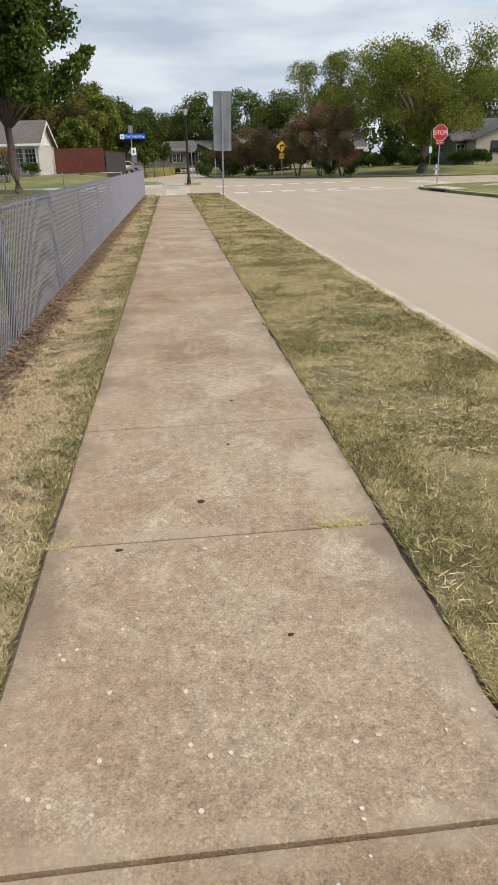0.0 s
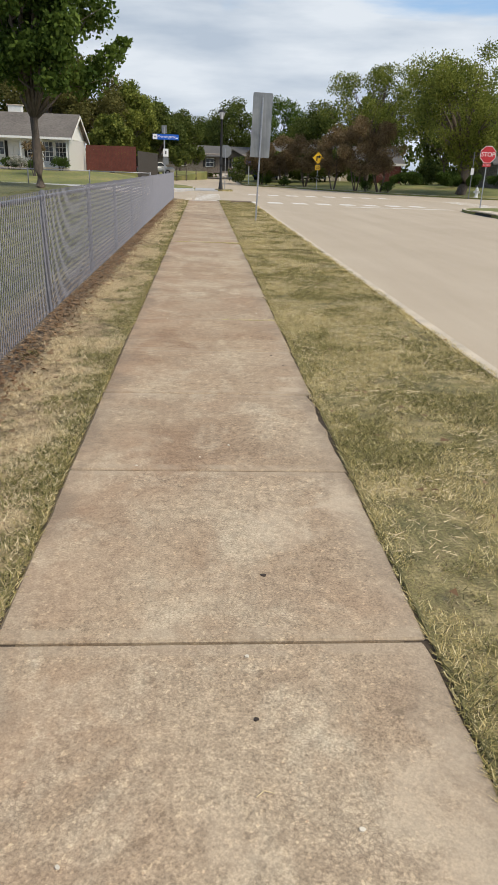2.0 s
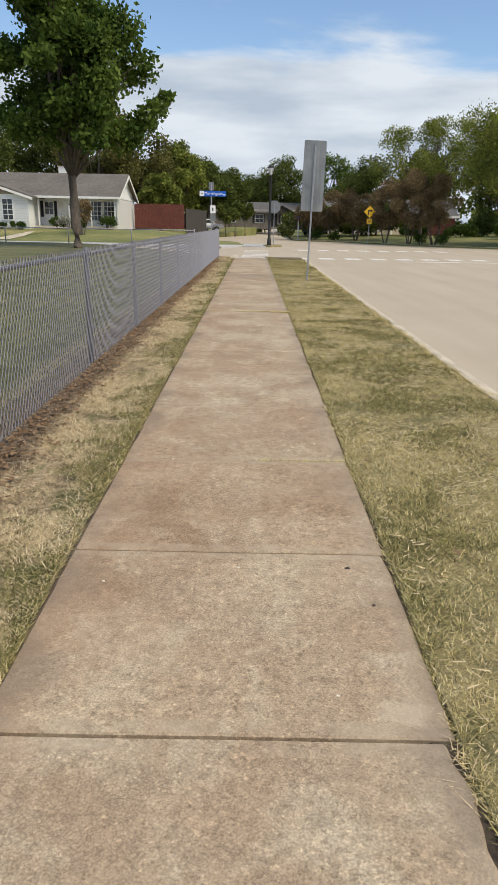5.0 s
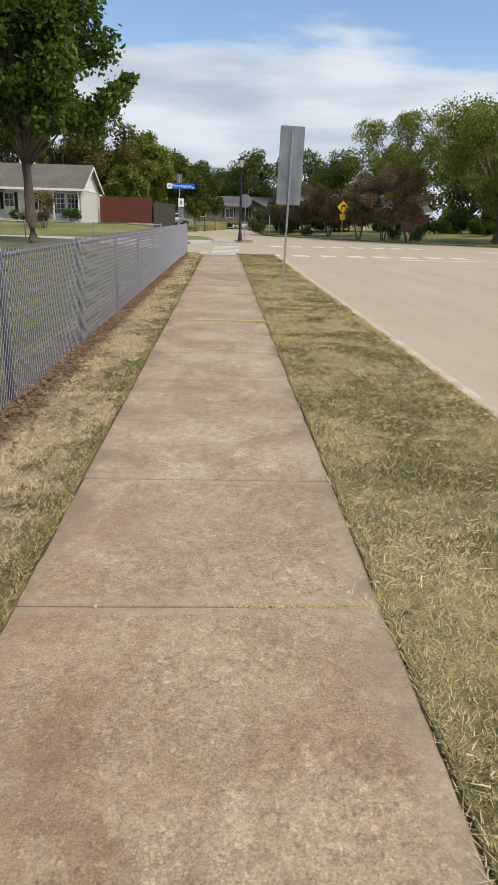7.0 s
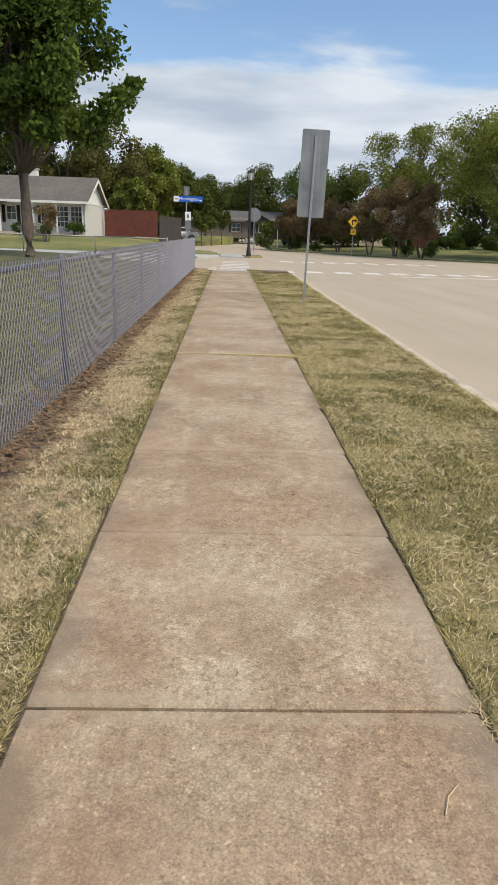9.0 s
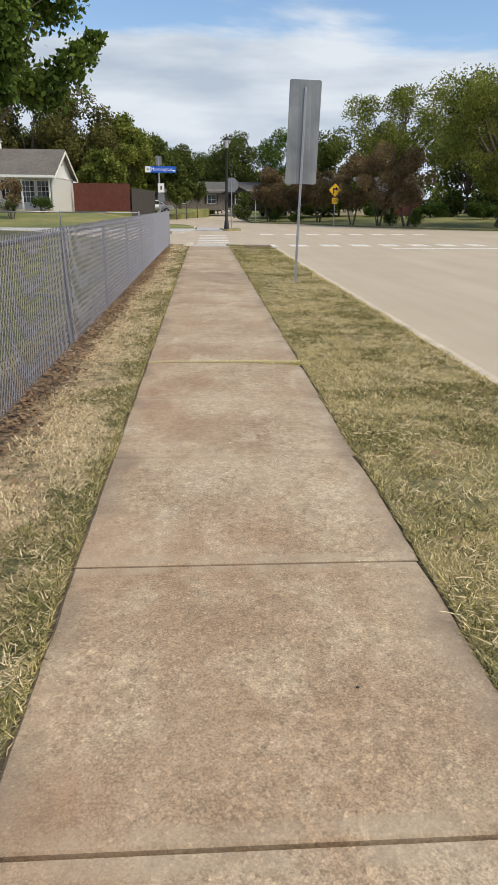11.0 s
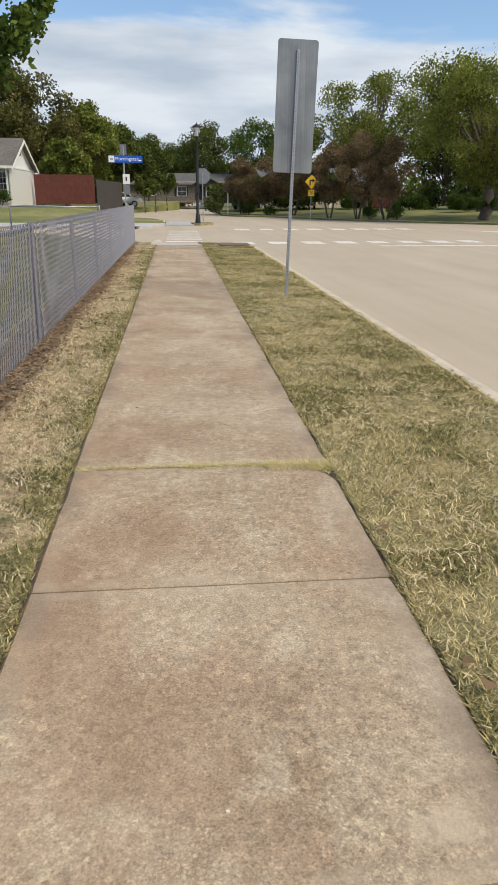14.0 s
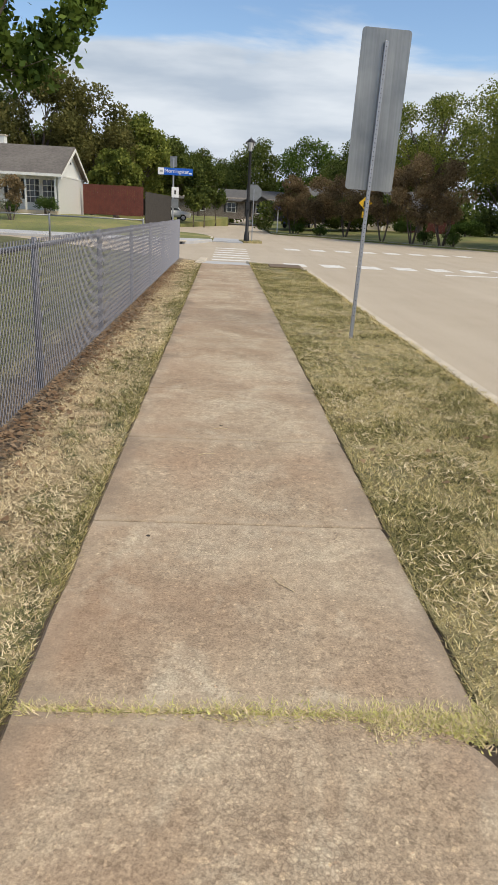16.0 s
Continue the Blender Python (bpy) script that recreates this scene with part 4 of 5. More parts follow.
# ---- trees ----
def leaf_cloud(name, centres, radii, count, size, mat, parent, rng, flat=0.8, loose=0.10):
    """Leaves as small folded cards scattered in clumps."""
    w = np.array(radii) ** 2
    pick = rng.choice(len(centres), size=count, p=w / w.sum())
    c, r = np.array(centres)[pick], np.array(radii)[pick]
    d = rng.normal(size=(count, 3))
    d /= np.linalg.norm(d, axis=1)[:, None]
    rad = r * rng.uniform(0.2, 1.0, count) ** 0.55 * np.clip(rng.normal(1.0, loose, count), 0.4, 1.7)
    p = c + d * rad[:, None] * np.array((1, 1, flat))
    ax = rng.normal(size=(count, 3))
    ax /= np.linalg.norm(ax, axis=1)[:, None]
    up = rng.normal(size=(count, 3)) + np.array((0, 0, 0.6))
    side = np.cross(ax, up)
    side /= np.linalg.norm(side, axis=1)[:, None]
    s = size * rng.uniform(0.6, 1.35, count)[:, None]
    verts = np.empty((count, 4, 3))
    verts[:, 0] = p - ax * s * 0.6
    verts[:, 1] = p + side * s * 0.38
    verts[:, 2] = p + ax * s * 0.6
    verts[:, 3] = p - side * s * 0.38
    me = bpy.data.meshes.new(name)
    me.vertices.add(count * 4)
    me.vertices.foreach_set("co", verts.reshape(-1))
    me.loops.add(count * 4)
    me.loops.foreach_set("vertex_index", np.arange(count * 4, dtype=np.int32))
    me.polygons.add(count)
    me.polygons.foreach_set("loop_start", np.arange(0, count * 4, 4, dtype=np.int32))
    me.polygons.foreach_set("loop_total", np.full(count, 4, dtype=np.int32))
    me.update(calc_edges=True)
    me.materials.append(mat)
    ob = new(name, me)
    ob.parent = parent
    return ob


def tree(label, m, seed, height, radius, fork, girth, leaf, count, size, clumps=34, low=0.0, wide=1.0, stems=1, category="tree", clump=0.30, gap=0.55, extra=()):
    rng = np.random.default_rng(seed)
    top = empty("tree", m, label, category)
    mid = (fork + low + height) / 2
    half = (height - fork - low) / 2
    centres, radii = [], []
    for i in range(clumps):
        d = rng.normal(size=3)
        d /= np.linalg.norm(d)
        rr = rng.uniform(gap, 1.0)
        taper = 1.0 - 0.35 * max(0.0, d[2]) ** 2
        r = radius * clump * rng.uniform(0.65, 1.2)
        c = (d[0] * rr * (radius - r * 0.7) * wide * taper, d[1] * rr * (radius - r * 0.7) * taper, mid + d[2] * rr * (half - r * 0.45))
        centres.append(c)
        radii.append(r)
    for *c, r in extra:
        centres.append(tuple(c))
        radii.append(r)
    clumps = len(centres)
    bm = bmesh.new()
    base = []
    for s in range(stems):
        a = 2 * math.pi * s / stems + rng.uniform(0, 1)
        o = 0.0 if stems == 1 else girth * 2.2
        tip = Vector((0.0, 0.0, fork)) if stems == 1 else Vector((math.cos(a) * radius * 0.3, math.sin(a) * radius * 0.3, fork))
        foot = Vector((math.cos(a) * o * 0.5, math.sin(a) * o * 0.5, -0.3))
        j = [foot.lerp(tip, t) + Vector((rng.uniform(-1, 1), rng.uniform(-1, 1), 0)) * girth * 0.35 * (t > 0.05) for t in (0, 0.12, 0.35, 0.65, 1)]
        tube(bm, j, [girth * 1.5, girth * 1.12, girth, girth * 0.92, girth * 0.85], 9)
        base.append(j[-1])
    part("trunk", bm, BARK, top, smooth=True)
    order = sorted(range(clumps), key=lambda i: -radii[i])[: max(9, clumps // 2)]
    for i in order:
        b = base[i % len(base)]
        c = Vector(centres[i])
        bm = bmesh.new()
        k1 = b.lerp(c, 0.35) + Vector((0, 0, (c - b).length * 0.06)) + Vector(rng.normal(size=3)) * 0.12
        k2 = b.lerp(c, 0.7) + Vector(rng.normal(size=3)) * 0.2
        g = girth * rng.uniform(0.28, 0.55)
        tube(bm, [b - Vector((0, 0, girth * 0.6)), k1, k2, c], [g, g * 0.75, g * 0.45, g * 0.14], 6)
        for _ in range(2):
            e = c + Vector(rng.normal(size=3)) * radii[i] * 0.6
            tube(bm, [k2, k2.lerp(e, 0.55) + Vector(rng.normal(size=3)) * 0.1, e], [g * 0.35, g * 0.2, g * 0.06], 4)
        part("limb", bm, BARK, top, smooth=True)
    leaf_cloud("crown", centres, radii, count, size, leaf, top, rng, loose=0.2 if count > 30000 else 0.08)
    return top


def bush(label, m, seed, w, h, leaf, count, size, category="bush", clumps=12):
    rng = np.random.default_rng(seed)
    top = empty("bush", m, label, category)
    cs = [(rng.uniform(-1, 1) * w[0] * 0.42, rng.uniform(-1, 1) * w[1] * 0.42, h * rng.uniform(0.3, 0.72)) for _ in range(clumps)]
    rs = [h * rng.uniform(0.24, 0.36) for _ in cs]
    for c in cs[:7]:
        bm = bmesh.new()
        tube(bm, [(c[0] * 0.3, c[1] * 0.3, -0.1), (c[0] * 0.6, c[1] * 0.6, c[2] * 0.5), c], [0.03, 0.022, 0.008], 5)
        part("stem", bm, BARK, top)
    leaf_cloud("foliage", cs, rs, count, size, leaf, top, rng)
    return top


def at(x, y, turn=0, dz=0.0):
    return pose(x, y, land(x, y) + dz, 0, 0, turn)


tree("broad green shade tree behind the school fence", at(-7.1, 33.8), 3, 11.1, 3.45, 2.75, 0.20, LEAF_MAPLE, 46000, 0.165, 58, low=-0.2, clump=0.25, gap=0.4, extra=((2.0, 0.4, 4.3, 0.85), (2.8, 0.6, 4.9, 0.65), (3.3, 0.7, 5.4, 0.5), (3.65, 0.8, 5.75, 0.35)))
tree("large spreading green tree on the corner lawn", at(22.9, 65.5), 5, 12.9, 7.2, 2.6, 0.42, LEAF_OAK, 52000, 0.15, 64, low=-0.9, wide=1.1, clump=0.21)
tree("feathery pale green tree with sky gaps", at(16.5, 76.0), 8, 12.0, 5.6, 3.4, 0.24, LEAF_OAK, 17000, 0.15, 50, wide=1.05, clump=0.19, gap=0.45)
for i, (x, y, h, r) in enumerate(((14.0, 68.8, 6.4, 2.4), (15.9, 67.6, 6.2, 2.3), (12.3, 71.2, 6.2, 2.2), (10.6, 78.5, 5.6, 2.2), (8.4, 79.6, 5.4, 2.1), (6.2, 82.0, 5.2, 1.9))):
    t = tree("crape myrtle with reddish-brown leaves and several stems", at(x, y), 20 + i, h, r, 1.4, 0.06, LEAF_MYRTLE, 11000, 0.12, 28, low=-0.5, stems=4, category="crape myrtle", clump=0.34)
    tagged(t, group="crape myrtles on the far lawn")

# far rows
FARTREES = ((-17, 84, 13.5, 5.2, LEAF_BROWN), (-12.8, 87, 12.4, 5.0, LEAF_BROWN), (-9.0, 92, 10, 4.2, LEAF_OAK), (-9.6, 80.5, 5.6, 2.5, LEAF_OAK), (-5.8, 96, 8.6, 3.6, LEAF_FAR), (-23, 88, 12, 5.0, LEAF_FAR), (-29, 86, 11.5, 5.0, LEAF_FAR),
            (4.8, 132, 12.0, 5.6, LEAF_FAR), (11.5, 126, 12.5, 6, LEAF_MAPLE), (17, 112, 11, 5.0, LEAF_FAR), (23, 104, 10.5, 5.0, LEAF_FAR), (-3.4, 112, 8.2, 3.4, LEAF_FAR), (-36, 90, 12, 5.5, LEAF_FAR),
            (31, 96, 11, 5.4, LEAF_FAR), (40, 92, 11, 5.6, LEAF_FAR), (30, 82, 10.5, 5.2, LEAF_OAK), (-20, 108, 12, 6, LEAF_FAR), (-9, 124, 11, 5.4, LEAF_FAR), (0, 150, 10, 6, LEAF_FAR))
for i, (x, y, h, r, lf) in enumerate(FARTREES):
    t = tree("dense dark green tree in the far row", at(x, y), 50 + i, h, r, 2.2, 0.22, lf, 15000, 0.25, 34, low=-0.9, clump=0.33)
    tagged(t, group="far row of trees")
for i, (x, y, h) in enumerate(((-3.3, 93, 4.4), (-2.2, 95, 4.2), (-1.0, 99, 4.0))):
    tree("slim young street tree with a bare stem", at(x, y), 90 + i, h, 1.5, 1.7, 0.06, LEAF_FAR, 1500, 0.24, 14, low=-0.2, clump=0.4)


# ---- houses ----
def window(parent, x0, x1, z0, z1, y, grid=(2, 3), trim=TRIM, shutters=None):
    w = part("window", boxed(x0, x1, y - 0.03, y + 0.02, z0, z1), GLASS, parent)
    f = 0.07
    bm = bmesh.new()
    for a in ((x0 - f, x1 + f, z1, z1 + f), (x0 - f, x1 + f, z0 - f, z0), (x0 - f, x0, z0, z1), (x1, x1 + f, z0, z1)):
        box(bm, a[0], a[1], y - 0.07, y + 0.01, a[2], a[3])
    part("frame", bm, trim, w)
    for i in range(1, grid[0]):
        x = x0 + (x1 - x0) * i / grid[0]
        part("glazing_bar", boxed(x - 0.02, x + 0.02, y - 0.05, y - 0.01, z0, z1), trim, w)
    for i in range(1, grid[1]):
        z = z0 + (z1 - z0) * i / grid[1]
        part("glazing_bar", boxed(x0, x1, y - 0.052, y - 0.012, z - 0.02, z + 0.02), trim, w)
    return w


def gable_roof(parent, x0, x1, y0, y1, eave, ridge, mat, over=0.45, along="x", thick=0.14, name="roof"):
    bm = bmesh.new()
    ym = (y0 + y1) / 2
    a, b = x0 - over, x1 + over
    slope = (ridge - eave) / (ym - y0)
    lo = eave - slope * over
    pts = [(y0 - over, lo), (ym, ridge), (y1 + over, lo), (y1 + over, lo - thick), (ym, ridge - thick), (y0 - over, lo - thick)]
    ends = []
    for x in (a, b):
        ends.append([bm.verts.new((x, y, z)) for y, z in pts])
    n = len(pts)
    for i in range(n):
        j = (i + 1) % n
        bm.faces.new((ends[0][i], ends[0][j], ends[1][j], ends[1][i]))
    for e in ends:
        bm.faces.new((e[0], e[1], e[4], e[5]))
        bm.faces.new((e[1], e[2], e[3], e[4]))
    bmesh.ops.recalc_face_normals(bm, faces=bm.faces)
    return part(name, bm, mat, parent)


def gable_body(parent, x0, x1, y0, y1, h, ridge, mat, name="wall"):
    bm = bmesh.new()
    ym = (y0 + y1) / 2
    prof = [(y0, -0.4), (y1, -0.4), (y1, h), (ym, ridge), (y0, h)]
    e = [[bm.verts.new((x, y, z)) for y, z in prof] for x in (x0, x1)]
    for i in range(5):
        j = (i + 1) % 5
        bm.faces.new((e[0][i], e[0][j], e[1][j], e[1][i]))
    bm.faces.new(e[0])
    bm.faces.new(list(reversed(e[1])))
    bmesh.ops.recalc_face_normals(bm, faces=bm.faces)
    return part(name, bm, mat, parent)


def door(parent, x0, x1, z1, y, mat=TRIM):
    d = part("door", boxed(x0, x1, y - 0.05, y, 0, z1, bevel=0.01), mat, parent)
    bm = bmesh.new()
    for zz in ((0.25, 0.9), (1.05, 1.75)):
        box(bm, x0 + 0.12, x1 - 0.12, y - 0.065, y - 0.04, zz[0], zz[1], bevel=0.01)
    part("moulding", bm, mat, d)
    bm = bmesh.new()
    bmesh.ops.create_uvsphere(bm, u_segments=8, v_segments=6, radius=0.035, matrix=Matrix.Translation((x1 - 0.08, y - 0.09, 1.0)))
    part("knob", bm, GALV, d)
    return d


def rake_boards(parent, x, y0, y1, eave, ridge, mat=TRIM, over=0.4):
    """White boards under the roof's edge at a gable end."""
    ym = (y0 + y1) / 2
    slope = (ridge - eave) / (ym - y0)
    for s in (-1, 1):
        ye = (y0 - over) if s < 0 else (y1 + over)
        bm = bmesh.new()
        lo, hi = eave - slope * over, ridge
        pr = [(ye, lo - 0.30), (ym, hi - 0.32), (ym, hi - 0.12), (ye, lo - 0.10)]
        e = [[bm.verts.new((xx, y, z)) for y, z in pr] for xx in (x - 0.03, x + 0.03)]
        bm.faces.new(e[0]), bm.faces.new(list(reversed(e[1])))
        for i in range(4):
            bm.faces.new((e[0][i], e[0][(i + 1) % 4], e[1][(i + 1) % 4], e[1][i]))
        bmesh.ops.recalc_face_normals(bm, faces=bm.faces)
        part("rake_board", bm, mat, parent)


# white ranch house across the side street; local origin at its front right corner
H1 = empty("house", pose(-11.6, 66.4, 1.0), "low white ranch house with a grey shingle roof and porch", "house")
gable_body(H1, -20, 0, 1.7, 9.2, 2.45, 4.25, SIDING)
gable_roof(H1, -20, 0.0, 0.0, 9.2, 2.62, 4.55, ROOF, over=0.4)
rake_boards(H1, 0.42, 0.0, 9.2, 2.62, 4.55)
part("lower_wall", boxed(0.0, 0.06, 0.2, 9.15, -0.4, 2.35), SIDING_GREY, H1, "grey-painted brick lower gable wall")
part("band_board", boxed(0.0, 0.09, 0.15, 9.2, 2.35, 2.45), TRIM, H1)
# the vent is one dark block, the shade behind it put into its colour
part("gable_vent", boxed(0.0, 0.05, 4.4, 4.8, 3.35, 3.75), DARK, H1)
part("fascia", boxed(-7.0, 0.4, -0.43, -0.38, 2.28, 2.46), TRIM, H1)
part("porch_ceiling", boxed(-6.9, 0.0, -0.3, 1.7, 2.38, 2.44), TRIM, H1)
part("porch_floor", boxed(-6.9, 0.0, -0.1, 1.7, -0.4, 0.04), KERB, H1)
for x in (-6.6, -4.0, -2.15, -0.12):
    part("porch_post", boxed(x - 0.06, x + 0.06, 0.0, 0.12, 0.04, 2.4, bevel=0.01), TRIM, H1)
door(H1, -5.45, -4.98, 2.05, 1.69)
door(H1, -4.97, -4.5, 2.05, 1.69)
window(H1, -6.5, -5.8, 1.0, 2.0, 1.69, (2, 2))
window(H1, -3.75, -3.25, 0.8, 2.05, 1.69, (2, 3))
window(H1, -2.6, -1.6, 0.55, 2.1, 1.69, (3, 4))
window(H1, -1.35, -0.45, 0.55, 2.1, 1.69, (3, 4))
for x in (-6.9, -5.7, -4.05, -2.85):
    part("shutter", boxed(x, x + 0.24, 1.62, 1.68, 0.75, 2.1), DARK, H1)
# front wing with its own gable towards the street
wing = part("wing_wall", prism(bmesh.new(), [(-17.4, -0.4), (-7.0, -0.4), (-7.0, 2.45), (-12.2, 4.0), (-17.4, 2.45)], -1.9, 1.5, FACE), SIDING, H1, "white front wing with board siding")
bm = bmesh.new()
prism(bm, [(-17.9, 2.38), (-12.2, 4.2), (-6.5, 2.38), (-6.5, 2.24), (-12.2, 4.05), (-17.9, 2.24)], -4.6, 1.9, FACE)
part("wing_roof", bm, ROOF, H1)
for s in (-1, 1):
    part("wing_rake_board", prism(bmesh.new(), [(-12.2, 4.06), (-12.2, 3.86), (-12.2 + 5.7 * s, 2.06), (-12.2 + 5.7 * s, 2.26)], 1.86, 1.94, FACE), TRIM, H1)
part("gable_cladding", prism(bmesh.new(), [(-16.6, 2.5), (-7.8, 2.5), (-12.2, 3.8)], 1.5, 1.54, FACE), simple("tan_boards", (0.30, 0.25, 0.19), 0.8), H1, "tan boards in the front gable")
window(H1, -9.1, -8.3, 0.5, 2.1, -1.51, (2, 4))
window(H1, -15.6, -13.4, 0.8, 2.1, -1.51, (4, 3))
for zz in np.arange(0.2, 2.4, 0.2):
    for xa, xb in ((-17.4, -15.75), (-13.25, -9.25), (-8.15, -7.0)):
        part("board", boxed(xa, xb, -1.525, -1.5, zz - 0.012, zz + 0.004), SIDING_GREY, H1)
chim = part("chimney", boxed(-6.0, -4.8, 4.9, 5.6, 3.6, 5.1, bevel=0.02), SIDING, H1)
part("cap", boxed(-6.08, -4.72, 4.82, 5.68, 5.1, 5.18), KERB, chim)

for i, (x, y, w, h) in enumerate(((-14.5, 65.6, 1.5, 0.8), (-16.3, 65.5, 1.3, 1.0), (-12.2, 65.5, 1.4, 1.3), (-19.4, 64.2, 1.5, 0.7), (-22.5, 64.2, 1.6, 0.7), (-21, 64.2, 1.3, 0.6))):
    bush("clipped green shrub in front of the porch", at(x, y), 200 + i, (w, 1.0), h, LEAF_BUSH, 2600, 0.08)
tree("small multi-stemmed shrub tree before the white house", at(-13.4, 61.5), 131, 2.9, 1.1, 0.8, 0.045, LEAF_MYRTLE, 1400, 0.13, 16, stems=4, category="shrub", clump=0.34)
bush("white flowering shrub beside the front door", at(-15.6, 64.9), 210, (1.6, 0.8), 1.2, leaf_material("leaf_flower", (0.05, 0.09, 0.03), (0.35, 0.33, 0.28), (0.75, 0.7, 0.64)), 900, 0.10)

# the walk up to the porch
bm = bmesh.new()
pw = [(-19.5, 58.4), (-18.3, 58.4), (-17.0, 62.0), (-16.0, 66.2), (-17.2, 66.2), (-18.2, 62.0)]
top_ = [bm.verts.new((x, y, land(x, y) + 0.03)) for x, y in pw]
bm.faces.new(top_)
tagged(part("garden_path", bm, KERB), "pale concrete garden path up to the porch", "path", kind="structure")


# ---- board fences ----
def board_fence(name, label, a, b, z, height, mat, board=0.14):
    a, b = Vector(a), Vector(b)
    d = (b - a).normalized()
    top = empty(name, Matrix.Translation((a.x, a.y, z)) @ Matrix.Rotation(math.atan2(d.y, d.x), 4, "Z"), label, "fence")
    n = int((b - a).length / board)
    data = [boxed(0.004, board - 0.004, -0.012, 0.012, -0.3, height + e) for e in (0.0, -0.012, 0.015)]
    made = []
    for bm in data:
        me = bpy.data.meshes.new("board")
        bm.to_mesh(me)
        bm.free()
        me.materials.append(mat)
        made.append(me)
    for i in range(n):
        o = new("board", made[random.randrange(3)])
        o.parent, o.location = top, (i * board, random.uniform(-0.004, 0.004), 0)
    for zz in (0.3, height * 0.55, height - 0.25):
        part("rail", boxed(0, n * board, 0.014, 0.06, zz, zz + 0.09), mat, top)
    return top


board_fence("board_fence", "red-stained wooden board fence beside the white house", (-11.3, 74.2), (-6.5, 74.2), 1.2, 1.95, REDWOOD)
board_fence("board_fence", "dark weathered board fence running back from the red one", (-6.42, 74.5), (-5.3, 88), 0.35, 2.45, DARKWOOD, 0.2)
board_fence("board_fence", "red-brown board fence by the cream garage", (18.0, 88), (23.2, 87.5), land(20, 88), 1.9, REDWOOD, 0.16)
board_fence("board_fence", "grey weathered board fence far along the street", (6.5, 118), (20, 112), land(10, 115), 1.8, DARKWOOD, 0.25)
board_fence("board_fence", "dark board fence behind the far trees", (-24, 98), (-6, 100), 0.8, 1.8, DARKWOOD, 0.25)

# house at the end of the street
H2 = empty("house", pose(2.4, 121, 1.15), "grey-brown brick ranch house at the end of the street", "house")
gable_body(H2, -10, 9, 0, 9, 2.35, 3.5, BROWNBRICK)
gable_roof(H2, -10, 9, 0, 9, 2.3, 3.75, ROOF_DARK, over=0.6)
part("front_gable", prism(bmesh.new(), [(0.2, 2.1), (4.2, 2.1), (2.2, 3.1)], -2.5, 0.72, FACE), DARKWOOD, H2)
bm = bmesh.new()
prism(bm, [(-0.2, 2.0), (2.2, 3.24), (4.6, 2.0), (4.6, 1.9), (2.2, 3.12), (-0.2, 1.9)], -3.5, 0.95, FACE)
part("gable_roof", bm, ROOF_DARK, H2)
window(H2, -2.0, -0.8, 0.55, 1.75, -0.02, (2, 2))
window(H2, 2.2, 3.4, 0.55, 1.75, -0.02, (2, 2))
window(H2, -6.5, -5.2, 0.55, 1.75, -0.02, (2, 2))
# dark sheet on the solid wall, painted as the shade within the entrance
part("doorway", boxed(0.55, 1.5, -0.04, 0.02, 0, 2.0), DARK, H2)
for x in (-2.35, -0.65, 1.85, 3.55):
    part("shutter", boxed(x - 0.12, x + 0.12, -0.06, -0.01, 0.5, 1.8), BLACK, H2)

# cream house behind the corner lawn
H3 = empty("house", pose(27, 77, land(27, 77) + 0.1), "cream house with a dark grey roof behind a hedge", "house")
gable_body(H3, 3.2, 22, 0, 9, 2.55, 4.2, BROWNBRICK)
gable_roof(H3, 3.2, 22, 0, 9, 2.55, 4.6, ROOF_DARK, over=0.5)
part("wing_wall", prism(bmesh.new(), [(4.5, -0.4), (15.5, -0.4), (15.5, 2.5), (10, 4.4), (4.5, 2.5)], -2.0, 2.6, FACE), CREAM, H3, "cream-painted front wing")
bm = bmesh.new()
prism(bm, [(3.9, 2.35), (10, 4.65), (16.1, 2.35), (16.1, 2.2), (10, 4.48), (3.9, 2.2)], -5.0, 3.0, FACE)
part("wing_roof", bm, ROOF_DARK, H3)
window(H3, 6.2, 8.0, 1.1, 2.1, -2.61, (3, 2), BLACK)
window(H3, 3.5, 4.3, 0.8, 1.9, -0.02, (2, 3))

# cream house with a garage, half hidden by the crape myrtles
H4 = empty("house", pose(15.2, 92, land(15, 92)), "pale cream house glimpsed through the crape myrtles", "house")
gable_body(H4, -7, 9, 0, 9, 2.4, 4.0, CREAM)
gable_roof(H4, -7, 9, 0, 9, 2.4, 4.2, ROOF_DARK, over=0.5)
part("fascia", boxed(-7.5, 9.5, -0.55, -0.48, 2.0, 2.25), TRIM, H4)
window(H4, -2.2, -1.3, 0.5, 2.0, -0.02, (2, 4))
window(H4, -0.9, 0.0, 0.5, 2.0, -0.02, (2, 4))
for x in (-3.0, 1.4):
    part("porch_post", boxed(x, x + 0.2, -0.5, -0.3, 0, 2.1), TRIM, H4)

for i, (x, y, w, d, h) in enumerate(((25.5, 74.2, 4.5, 1.3, 1.6), (30.5, 73.0, 5, 1.3, 1.7), (36, 72.5, 6, 1.3, 1.7), (21.8, 80, 3.5, 1.4, 1.5), (17.6, 84, 3.0, 1.3, 1.2), (42, 72.3, 6, 1.3, 1.7))):
    bush("clipped dark green hedge along the house front", at(x, y), 230 + i, (w, d), h, LEAF_BUSH, 12000, 0.10, "hedge", 34)
for i, (x, y) in enumerate(((14.9, 68.2), (8.5, 79.0), (16.5, 67.0), (6.6, 81))):
    bush("shoots and weeds round the myrtle stems", at(x, y), 250 + i, (1.1, 0.9), 1.1, LEAF_BUSH, 1800, 0.08)


